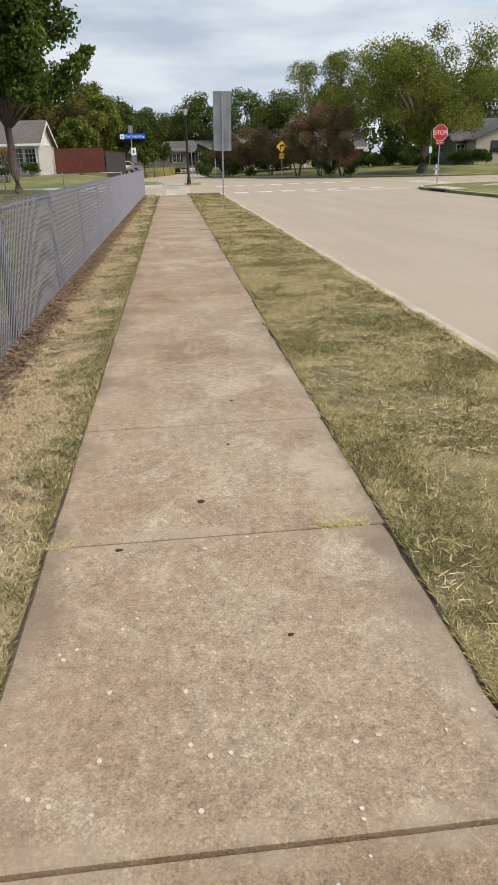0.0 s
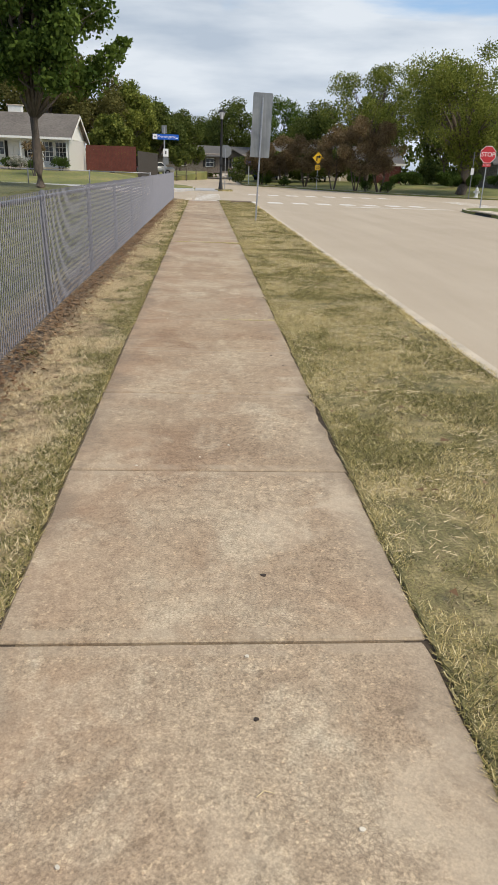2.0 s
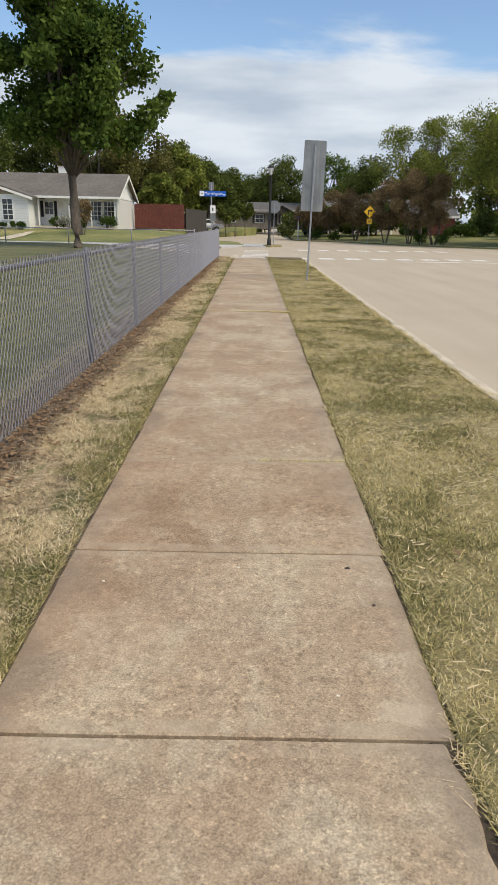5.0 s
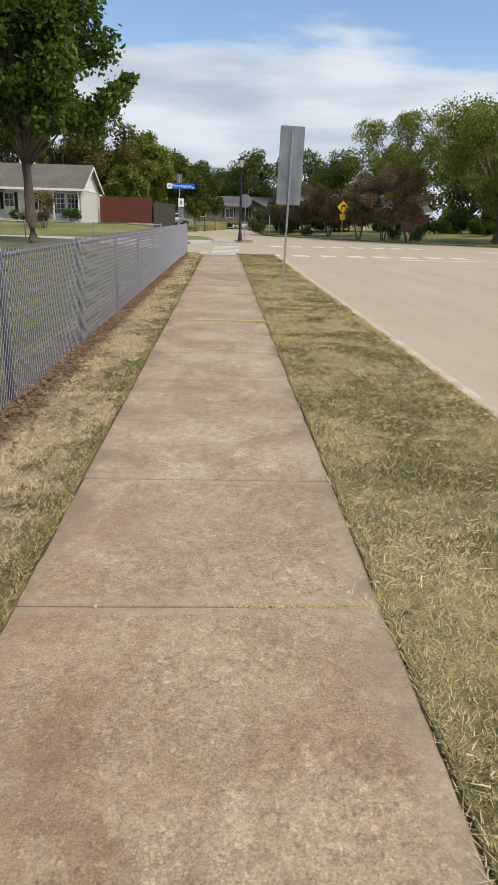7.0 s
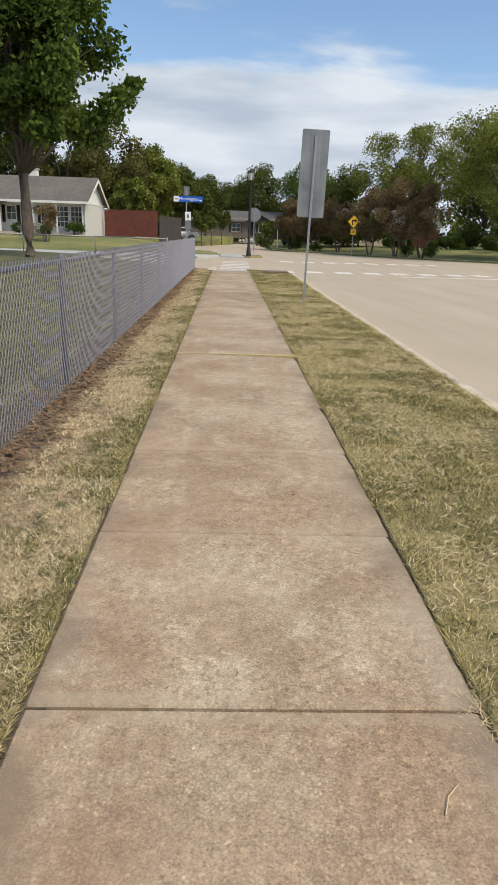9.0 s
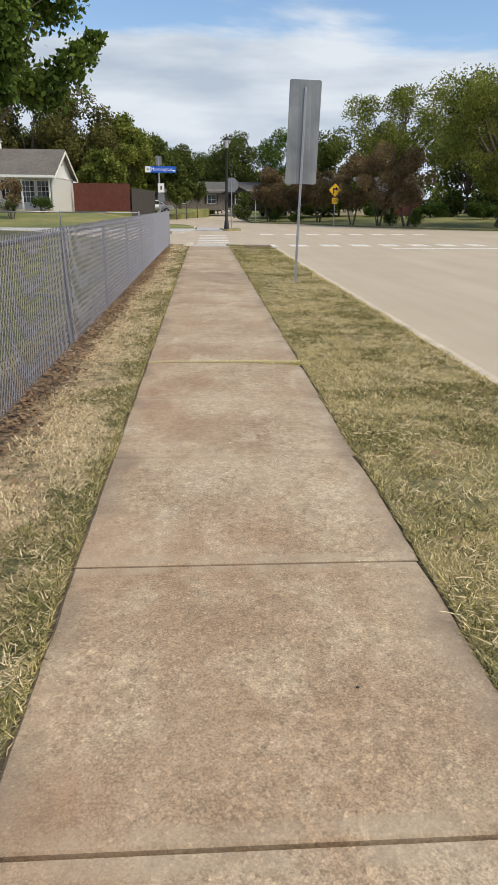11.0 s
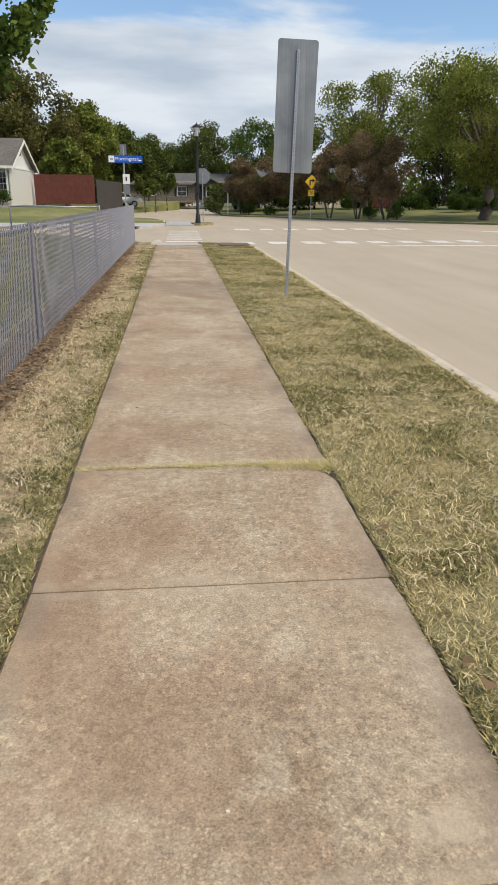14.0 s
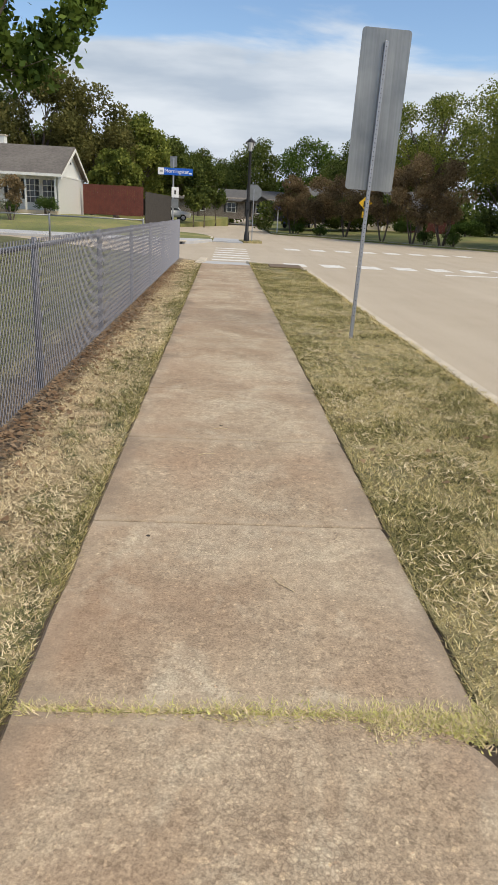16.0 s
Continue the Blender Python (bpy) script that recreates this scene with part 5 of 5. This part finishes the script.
# ---- parked cars ----
def car(m, label, paint_mat):
    top = empty("car", m, label, "car")
    side = [(-2.2, 0.35), (2.2, 0.35), (2.25, 0.75), (2.1, 0.95), (1.2, 1.0), (0.75, 1.48), (-1.3, 1.5), (-1.9, 1.02), (-2.2, 0.95)]
    bm = prism(bmesh.new(), side, -0.88, 0.88, FACE)
    bmesh.ops.bevel(bm, geom=list(bm.edges), offset=0.06, segments=2, affect="EDGES")
    part("body", bm, paint_mat, top, smooth=True)
    for s in (-1, 1):
        part("side_window", prism(bmesh.new(), [(-1.55, 1.05), (0.98, 1.05), (0.62, 1.4), (-1.2, 1.42)], 0.885 * s - 0.01, 0.885 * s + 0.01, FACE), GLASS, top)
    for x in (-1.35, 1.35):
        for s in (-1, 1):
            bm = bmesh.new()
            tube(bm, [(x, 0.74 * s, 0.33), (x, 0.92 * s, 0.33)], [0.33, 0.33], 16)
            w = part("wheel", bm, TYRE, top)
            bm = bmesh.new()
            tube(bm, [(x, 0.90 * s, 0.33), (x, 0.93 * s, 0.33)], [0.2, 0.2], 12)
            part("rim", bm, GALV, w)
    for s in (-1, 1):
        part("headlight", boxed(2.14, 2.26, 0.55 * s - 0.2, 0.55 * s + 0.2, 0.68, 0.82), WHITE, top)
        part("tail_light", boxed(-2.25, -2.16, 0.6 * s - 0.16, 0.6 * s + 0.16, 0.75, 0.92), RED, top)
    return top


car(pose(-6.0, 95, 0.45, 0, 0, 15), "white saloon car parked under the far trees", paint("car_white", (0.75, 0.76, 0.78), 0.25))
car(pose(7.6, 90.5, 0.35, 0, 0, 60), "blue-grey saloon car parked on the far drive", paint("car_blue", (0.09, 0.12, 0.24), 0.25))
car(pose(13.5, 88.5, 0.42, 0, 0, 80), "pale grey car parked by the cream house", paint("car_grey", (0.5, 0.52, 0.54), 0.25))

# thin roadside pole with a white plate
pole = empty("sign_pole", at(21.9, 61.0, 0), "thin steel pole with a small white plate at the far kerb", "pole")
part("post", boxed(-0.03, 0.03, -0.03, 0.03, -0.2, 3.5), POST, pole)
part("plate", plate(rounded(0.26, 0.5, 0.02, 0, 2.0), 0.006, Matrix.Translation((0, -0.04, 0)) @ FACE), WHITE, pole)

# small blue sign on a white post far up the street
far_sign = empty("small_sign", at(4.9, 82.5), "small blue sign on a white post by the far kerb", "road sign")
part("post", boxed(-0.05, 0.05, -0.05, 0.05, -0.2, 2.1), TRIM, far_sign)
part("plate", plate(rounded(0.62, 0.36, 0.02, 0, 2.2), 0.01, Matrix.Translation((0, -0.06, 0)) @ FACE), paint("plate_violet", (0.22, 0.2, 0.5), 0.5), far_sign)

# kerb inlets; each slot is a dark box coloured as the shade in the opening
for name, x0, x1, y0, y1, lab in (("storm_inlet", 12.97, 13.9, 33.0, 36.0, "concrete storm inlet with a dark slot in the corner kerb"), ("storm_inlet", -3.4, -2.0, 52.34, 53.2, "concrete storm inlet with a dark slot in the far kerb")):
    inl = empty(name, Matrix(), lab, "storm drain")
    part("lid", boxed(x0, x1, y0, y1, 0.01, 0.06, bevel=0.01), KERB, inl)
    part("slot", boxed(x0 - 0.012, x1 - 0.2, y0 - 0.012 if x0 < 0 else y0 + 0.6, y1 - 0.5, -0.10, -0.02), DARK, inl)
grate = empty("drain_cover", Matrix(), "rusty brown drain cover in the corner grass", "drain cover")
part("cover", boxed(1.35, 2.35, 37.1, 38.3, 0.0, 0.035, bevel=0.01), simple("rusty_iron", (0.16, 0.11, 0.07), 0.8), grate)

bm = bmesh.new()
prism(bm, [(16.2, 36.8), (120, 36.8), (120, 38.0), (17.4, 38.0)], -0.2, 0.03)
tagged(part("pavement_east", bm, KERB), "pale concrete pavement at the opposite corner", "pavement", kind="structure")

# ---- far woods ----
rng = np.random.default_rng(77)
cs = [(x + rng.uniform(-3, 3), 150 + rng.uniform(-8, 8) - 0.0016 * x * x * 0.4, rng.uniform(0.8, 6.5)) for x in np.linspace(-150, 200, 190)]
rs = [rng.uniform(2.2, 4.2) for _ in cs]
woods = leaf_cloud("far_woods", cs, rs, 60000, 0.7, LEAF_FAR, None, rng)
tagged(woods, "dark belt of distant trees closing the view", "woods", kind="stuff")
cs = [(x + rng.uniform(-1.5, 1.5), y + rng.uniform(-1, 1), rng.uniform(0.6, 2.4) + (0.9 if 5 < x < 17 else 0)) for x, y in [(-60 + 1.5 * i, 100 + 0.02 * i) for i in range(36)] + [(4.5 + 0.8 * i, 86.5 - 0.05 * i) for i in range(16)] + [(6.5 + 0.5 * (i % 20), 87.5 - 0.04 * i) for i in range(40)] + [(24 + 0.9 * i, 84 - 0.1 * i) for i in range(8)] + [(22 + 1.6 * i, 100 - 0.25 * i) for i in range(40)]]
rs = [rng.uniform(0.9, 1.5) for _ in cs]
under = leaf_cloud("undergrowth", cs, rs, 56000, 0.26, LEAF_FAR, None, rng)
tagged(under, "dark undergrowth and hedges below the far trees", "undergrowth", kind="stuff")


# ---- grass and litter ----
def tris(name, verts, mat, label, category):
    n = len(verts)
    me = bpy.data.meshes.new(name)
    me.vertices.add(n * 3)
    me.vertices.foreach_set("co", verts.reshape(-1))
    me.loops.add(n * 3)
    me.loops.foreach_set("vertex_index", np.arange(n * 3, dtype=np.int32))
    me.polygons.add(n)
    me.polygons.foreach_set("loop_start", np.arange(0, n * 3, 3, dtype=np.int32))
    me.polygons.foreach_set("loop_total", np.full(n, 3, dtype=np.int32))
    me.update(calc_edges=True)
    me.materials.append(mat)
    return tagged(new(name, me), label, category, kind="stuff")


def blades(x, y, rng, length, width, lean=0.9, base=-0.008, mat=None, name="grass", label="", z=None):
    n = len(x)
    a = rng.uniform(0, 2 * math.pi, n)
    L = length * rng.uniform(0.5, 1.4, n)
    w = width * rng.uniform(0.7, 1.3, n)
    out = L * rng.uniform(0.5, 1.1, n) * lean
    up = L * rng.uniform(0.06, 0.5, n)
    z0 = np.full(n, base) if z is None else z
    v = np.empty((n, 3, 3))
    b = a + math.pi / 2 + rng.uniform(-0.5, 0.5, n)
    v[:, 0] = np.stack((x - np.cos(b) * w, y - np.sin(b) * w, z0 - 0.003), 1)
    v[:, 1] = np.stack((x + np.cos(b) * w, y + np.sin(b) * w, z0 - 0.003), 1)
    v[:, 2] = np.stack((x + np.cos(a) * out, y + np.sin(a) * out, z0 + up), 1)
    return tris(name, v, mat or BLADE, label, "grass")


def clumpy(rng, n, x0, x1, y0, y1, scale=2.2, keep=0.35):
    x, y = rng.uniform(x0, x1, n), rng.uniform(y0, y1, n)
    f = np.sin(x * scale * 2.1 + np.sin(y * scale * 1.3) * 1.5) * np.sin(y * scale * 1.7 + np.sin(x * scale) * 1.2) + np.sin(x * 9 + y * 7) * 0.4
    m = rng.uniform(-1.4, 1.4, n) < f + keep
    return x[m], y[m]


G = np.random.default_rng(11)
LAB = "short dry bermuda grass, straw and olive blades"


def tone_blade(name, *tones):
    m, n, l, b = material(name, 0.8)
    b.inputs["Specular IOR Level"].default_value = 0.2
    g = n.new("ShaderNodeNewGeometry")
    l.new(ramp_of(n, l, g.outputs["Random Per Island"], *[(k / (len(tones) - 1), c) for k, c in enumerate(tones)]), b.inputs["Base Color"])
    return m


GREEN_BLADE = tone_blade("green_blade", (0.050, 0.046, 0.018), (0.125, 0.118, 0.040), (0.24, 0.218, 0.076), (0.42, 0.365, 0.150))
STRAW_BLADE = tone_blade("straw_blade", (0.27, 0.22, 0.09), (0.48, 0.38, 0.16), (0.66, 0.535, 0.25), (0.90, 0.78, 0.48))
PALE_BLADE = tone_blade("pale_blade", (0.30, 0.225, 0.125), (0.55, 0.43, 0.25), (0.74, 0.60, 0.37), (0.92, 0.80, 0.55))
DEAD_BLADE = tone_blade("dead_blade", (0.06, 0.045, 0.028), (0.15, 0.11, 0.065), (0.27, 0.20, 0.12), (0.46, 0.36, 0.23))
LATTICE = np.random.default_rng(5).uniform(0, 1, (64, 64))


def field_of(x, y, cell, seed):
    """Smooth random field, 0 to 1, with lumps of the given size."""
    u, v = x / cell + seed * 7.3 + 200, y / cell + seed * 3.1 + 200
    i, j = np.floor(u).astype(int), np.floor(v).astype(int)
    f, g = u - i, v - j
    f, g = f * f * (3 - 2 * f), g * g * (3 - 2 * g)
    q = lambda a, b: LATTICE[a % 64, b % 64]
    return (q(i, j) * (1 - f) + q(i + 1, j) * f) * (1 - g) + (q(i, j + 1) * (1 - f) + q(i + 1, j + 1) * f) * g


def lumpy(x, y, seed):
    return 0.45 * field_of(x, y, 0.55, seed) + 0.33 * field_of(x, y, 0.19, seed + 1) + 0.22 * field_of(x, y, 0.075, seed + 2)


def sward(n, x0, x1, y0, y1, width, fence_side=False):
    x, y = G.uniform(x0, x1, n), G.uniform(y0, y1, n)
    lump, bare = lumpy(x, y, 1), lumpy(x, y, 4)
    u = G.uniform(0, 1, n)
    if fence_side:
        green = lump + 0.26 * np.exp(-(-0.77 - x) / 0.12) - 0.22 * np.clip((-1.05 - x) / 0.3, 0, 1)
        worn = bare + 0.03 + 0.5 * np.clip((-1.34 - x) / 0.2, 0, 1)
        dry, far = PALE_BLADE, 0.61
    else:
        green = lump + 0.07 * np.exp(-(x - 0.77) / 0.15) + 0.05 * np.clip((x - 1.5) / 0.6, 0, 1)
        worn = bare + 0.10 * np.clip((8 - y) / 6, 0, 1) * np.clip((x - 0.85) / 0.4, 0, 1) + 0.2 * np.clip((y - 31) / 5, 0, 1)
        dry, far = STRAW_BLADE, 0.55
    is_green = green + G.normal(0, 0.07, n) > far
    is_bare = (worn + G.normal(0, 0.05, n) > 0.63) & ~is_green
    kinds = ((is_green & (u < 0.8), GREEN_BLADE, 0.052), (is_green & (u >= 0.8), dry, 0.046), (~is_green & ~is_bare & (u < 0.72), dry, 0.048), (~is_green & ~is_bare & (u >= (0.90 if fence_side else 0.80)), DEAD_BLADE, 0.045), (is_bare & (u < 0.30), DEAD_BLADE, 0.032))
    for pick, mat, length in kinds:
        z = 0.016 * np.clip(lump[pick] - 0.4, 0, 1) / 0.3 * G.uniform(0, 1, pick.sum())
        blades(x[pick], y[pick], G, length, width, name="fence_side_grass" if fence_side else "verge_grass", label=LAB, mat=mat, z=z - 0.002)


sward(380000, 0.775, 2.40, -0.6, 12.0, 0.0018)
sward(210000, 0.775, 2.40, 12.0, 22.0, 0.0026)
sward(110000, 0.775, 2.40, 22.0, 38.5, 0.0045)
sward(170000, -1.55, -0.775, -0.6, 12.0, 0.0018, True)
sward(70000, -1.55, -0.775, 12.0, 22.0, 0.0026, True)
sward(50000, -1.5, -0.775, 22.0, 38.3, 0.0045, True)
# fringes hanging over both edges of the pavement
for side, x0 in ((1, 0.772), (-1, -0.772)):
    n = 80000
    y = G.uniform(-0.6, 37.5, n)
    keepf = (np.sin(y * 3.1) + np.sin(y * 7.7 + 1) + np.sin(y * 1.3 + 2)) * 0.33 + G.uniform(-0.9, 0.9, n) > 0.0
    y = y[keepf]
    x = x0 + side * (np.abs(G.normal(0, 0.030, len(y))) - 0.006 - 0.012 * (np.sin(y * 5.3) + np.sin(y * 2.1 + 1) > 0.5))
    half = G.uniform(0, 1, len(x)) < 0.5
    for pick, mat in ((half, GREEN_BLADE), (~half, STRAW_BLADE)):
        blades(x[pick], y[pick], G, 0.048, 0.0022, name="edge_grass", label="longer grass fringing the pavement edge", base=-0.006, mat=mat)
# turf creeping over the back of the kerb
n = 26000
y = G.uniform(-0.6, 36.0, n)
creep = 0.02 * np.sin(y * 1.9) + 0.018 * np.sin(y * 4.7 + 1) + 0.012 * np.sin(y * 11 + 2)
x = 2.375 + creep - np.abs(G.normal(0, 0.035, n))
blades(x, y, G, 0.055, 0.004, name="kerb_grass", label="dry grass creeping over the kerb", base=0.004, mat=STRAW_BLADE)


# dark soil in the gap between slabs and turf
for side in (1, -1):
    ys = np.arange(-1.0, 37.4, 0.25)
    bm = bmesh.new()
    inner = 0.34 if side > 0 else 0.70
    pairs = [(bm.verts.new((side * (inner if 16.7 < y < 17.2 else 0.68), y, -0.013)), bm.verts.new((side * 0.80, y, -0.013))) for y in ys]
    for a, b in zip(pairs, pairs[1:]):
        bm.faces.new((a[0], b[0], b[1], a[1]) if side < 0 else (a[0], a[1], b[1], b[0]))
    tagged(part("soil_strip", bm, EARTH), "dark bare soil along the pavement edge", "soil", kind="stuff")
# field grass behind the fence
x, y = clumpy(G, 60000, -7.0, -1.72, 4.0, 34.0, keep=0.5)
zz = np.array([land(a, b) for a, b in zip(x, y)])
blades(x, y, G, 0.06, 0.006, name="field_grass", label="mown dry field grass behind the fence", z=zz, mat=BLADE_FIELD)

STRAW = simple("straw", (0.64, 0.51, 0.31), 0.8, vary=0.25, scale=30, bump=0)
WEED = simple("weed_green", (0.55, 0.51, 0.17), 0.75, vary=0.4, scale=40, bump=0)
# loose clippings lying on the verge
n = 11000
x, y = G.uniform(0.8, 2.3, n), G.uniform(0.5, 30, n)
f = np.sin(x * 5 + y * 2.3) + np.sin(y * 3.7 - x * 2) > 0.1
x, y = x[f], y[f]
a, L = G.uniform(0, math.pi, len(x)), G.uniform(0.025, 0.085, len(x))
v = np.empty((len(x), 3, 3))
v[:, 0] = np.stack((x, y - 0.0035, np.full(len(x), 0.028)), 1)
v[:, 1] = np.stack((x, y + 0.0035, np.full(len(x), 0.030)), 1)
v[:, 2] = np.stack((x + np.cos(a) * L, y + np.sin(a) * L, G.uniform(0.015, 0.045, len(x))), 1)
n2 = 15000
x2, y2 = G.uniform(-1.40, -0.84, n2), G.uniform(-0.4, 36, n2)
keep2 = np.sin(y2 * 4.1 + np.sin(x2 * 6)) + np.sin(y2 * 1.7 + x2 * 5) * 0.8 + G.uniform(-0.8, 0.8, n2) > 0.25
x2, y2 = x2[keep2], y2[keep2]
a2, L2 = G.uniform(0, 2 * math.pi, len(x2)), G.uniform(0.03, 0.08, len(x2))
w2 = np.where(y2 < 15, 0.0022, 0.0038)
v2 = np.empty((len(x2), 3, 3))
z2 = G.uniform(0.002, 0.03, len(x2))
v2[:, 0] = np.stack((x2 - np.sin(a2) * w2, y2 + np.cos(a2) * w2, z2), 1)
v2[:, 1] = np.stack((x2 + np.sin(a2) * w2, y2 - np.cos(a2) * w2, z2), 1)
v2[:, 2] = np.stack((x2 + np.cos(a2) * L2, y2 + np.sin(a2) * L2, z2 + G.uniform(-0.008, 0.015, len(x2))), 1)
tris("straw_mat", v2, STRAW, "matted straw on the strip beside the fence", "clippings")
tris("straw_clippings", v, STRAW, "pale straw clippings lying on the grass", "clippings")


# long dry runners lying in loose tangles
def runners(count, x0, x1, y0, y1, width):
    cx, cy = G.uniform(x0, x1, count), G.uniform(y0, y1, count)
    ok = field_of(cx, cy, 0.9, 9) > 0.5
    out = []
    for px, py in zip(cx[ok], cy[ok]):
        for _ in range(int(G.integers(1, 4))):
            x, y, a, z = px + G.normal(0, 0.04), py + G.normal(0, 0.04), G.uniform(0, 6.28), 0.028
            w = width * G.uniform(0.7, 1.4)
            for step in range(int(G.integers(3, 7))):
                d = 0.026
                nx, ny, nz = x + math.cos(a) * d, y + math.sin(a) * d, 0.026 + G.uniform(0, 0.022)
                sx, sy = -math.sin(a) * w, math.cos(a) * w
                out.append(((x - sx, y - sy, z), (x + sx, y + sy, z), (nx + sx * 0.8, ny + sy * 0.8, nz)))
                out.append(((x - sx, y - sy, z), (nx + sx * 0.8, ny + sy * 0.8, nz), (nx - sx * 0.8, ny - sy * 0.8, nz)))
                x, y, z = nx, ny, nz
                a += G.normal(0, 0.55)
    tris("dry_runners", np.array(out), PALE_BLADE, "pale dry grass runners tangled on the strip", "clippings")


runners(330, 0.80, 2.3, 1.0, 12.0, 0.0022)
runners(760, 0.80, 2.3, 12.0, 24.0, 0.0025)


# grass growing in the joints
def joint_grass(y0, x0, x1, n, spread, label, length=0.04):
    x = G.uniform(x0, x1, n)
    y = y0 + G.normal(0, spread, n)
    m = len(x) // 2
    blades(x[:m], y[:m], G, length, 0.0032, name="joint_grass", label=label, mat=WEED)
    blades(x[m:], y[m:], G, length * 1.1, 0.0028, name="joint_grass", label=label, mat=STRAW)


def straw_tuft(y0, x0, x1, n, spread):
    blades(G.uniform(x0, x1, n), y0 + G.normal(0, spread, n), G, 0.075, 0.0022, lean=1.2, name="straw_tuft", label="dry straw sprawling over the pavement edge", mat=STRAW)


joint_grass(17.15, -0.74, 0.0, 1700, 0.017, "yellow-green grass filling a pavement joint")
joint_grass(17.145, -0.1, 0.45, 2400, 0.026, "yellow-green grass filling a pavement joint")
joint_grass(17.12, 0.38, 0.78, 5200, 0.042, "yellow-green grass filling a pavement joint")
joint_grass(8.78, 0.15, 0.74, 520, 0.014, "straw and grass in a pavement joint", 0.04)
straw_tuft(8.78, 0.62, 0.80, 120, 0.06)
joint_grass(1.86, 0.46, 0.68, 420, 0.020, "small weed tuft in a pavement joint", 0.05)
joint_grass(1.84, -0.76, -0.66, 160, 0.018, "small weed tuft in a pavement joint", 0.04)
straw_tuft(10.2, 0.68, 0.80, 90, 0.06)
straw_tuft(6.0, 0.72, 0.80, 50, 0.08)
straw_tuft(7.6, 0.72, 0.80, 70, 0.15)

# fallen leaves along the fence
LEAFLITTER = leaf_material("dry_leaf", (0.16, 0.09, 0.05), (0.30, 0.19, 0.11), (0.46, 0.33, 0.21))
n = 7500
y = G.uniform(0, 36, n)
x = -1.66 + np.abs(G.normal(0, 0.17, n)) + 0.0045 * np.clip(y - 10, 0, None)
c = np.stack((x, y, np.full(n, 0.018)), 1)
a = G.uniform(0, 2 * math.pi, n)
s = G.uniform(0.008, 0.034, n)
q = np.empty((n, 3, 3))
for k in range(3):
    ang = a + k * 2.1 + G.uniform(-0.3, 0.3, n)
    q[:, k] = c + np.stack((np.cos(ang) * s, np.sin(ang) * s, G.uniform(-0.012, 0.02, n)), 1)
tris("leaf_litter", q, LEAFLITTER, "dry brown leaf litter along the fence foot", "leaves")
n = 150
c = np.stack((G.uniform(0.8, 2.4, n), G.uniform(1, 34, n), np.full(n, 0.04)), 1)
a, s = G.uniform(0, 6.28, n), G.uniform(0.015, 0.04, n)
q = np.empty((n, 3, 3))
for k in range(3):
    q[:, k] = c + np.stack((np.cos(a + k * 2.1) * s, np.sin(a + k * 2.1) * s, G.uniform(-0.01, 0.01, n)), 1)
tris("fallen_leaves", q, LEAFLITTER, "scattered dry leaves on the grass strip", "leaves")


# ---- marks on the pavement ----
def blot(x, y, r, mat, name, seed, squash=1.0, lift=0.0022, n=22, rough=0.22):
    rr = np.random.default_rng(seed)
    ph = rr.uniform(0, 6.28, 4)
    pts = []
    for i in range(n):
        a = 2 * math.pi * i / n
        k = 1 + rough * (math.sin(2 * a + ph[0]) * 0.5 + math.sin(3 * a + ph[1]) * 0.4 + math.sin(5 * a + ph[2]) * 0.35 + math.sin(9 * a + ph[3]) * 0.2)
        pts.append((x + r * k * math.cos(a), y + r * k * squash * math.sin(a)))
    return part(name, prism(bmesh.new(), pts, -0.004, lift), mat, pavement)


GUM = simple("old_gum", (0.045, 0.032, 0.025), 0.8)
for i, (x, y, r) in enumerate(((-0.07, 2.18, 0.018), (0.205, 3.69, 0.011), (-0.44, 1.77, 0.015), (0.20, 1.10, 0.010), (0.56, 7.25, 0.013), (0.63, 6.92, 0.009), (0.30, 12.2, 0.005), (-0.45, 18.4, 0.010), (-0.1, 20.3, 0.012), (0.12, 2.9, 0.008))):
    blot(x, y, r, GUM, "gum_spot", i, 0.8)
PEBBLE = simple("pale_pebble", (0.66, 0.60, 0.50), 0.8)
for i in range(60):
    blot(G.uniform(-0.7, 0.7), G.uniform(-0.1, 1.8) if i < 45 else G.uniform(1.8, 20), G.uniform(0.004, 0.009), PEBBLE, "pebble", 300 + i, 1.0, 0.003, 7)
# a twig or two
for x, y, a, L in ((0.1, 2.62, 0.2, 0.05), (0.22, 17.9, 2.2, 0.16), (-0.25, 19.6, 0.4, 0.12), (0.5, 9.8, 1.0, 0.14), (0.56, 11.4, 2.4, 0.1), (-0.15, 20.2, 0.1, 0.1)):
    bm = bmesh.new()
    tube(bm, [(0, 0, 0.003), (L * 0.5, 0.012, 0.006), (L, 0, 0.003)], [0.002, 0.0022, 0.001], 5)
    o = tagged(part("twig", bm, STRAW), "dry straw stem lying on the pavement", "twig")
    o.matrix_world = pose(x, y, 0.001, 0, 0, math.degrees(a))
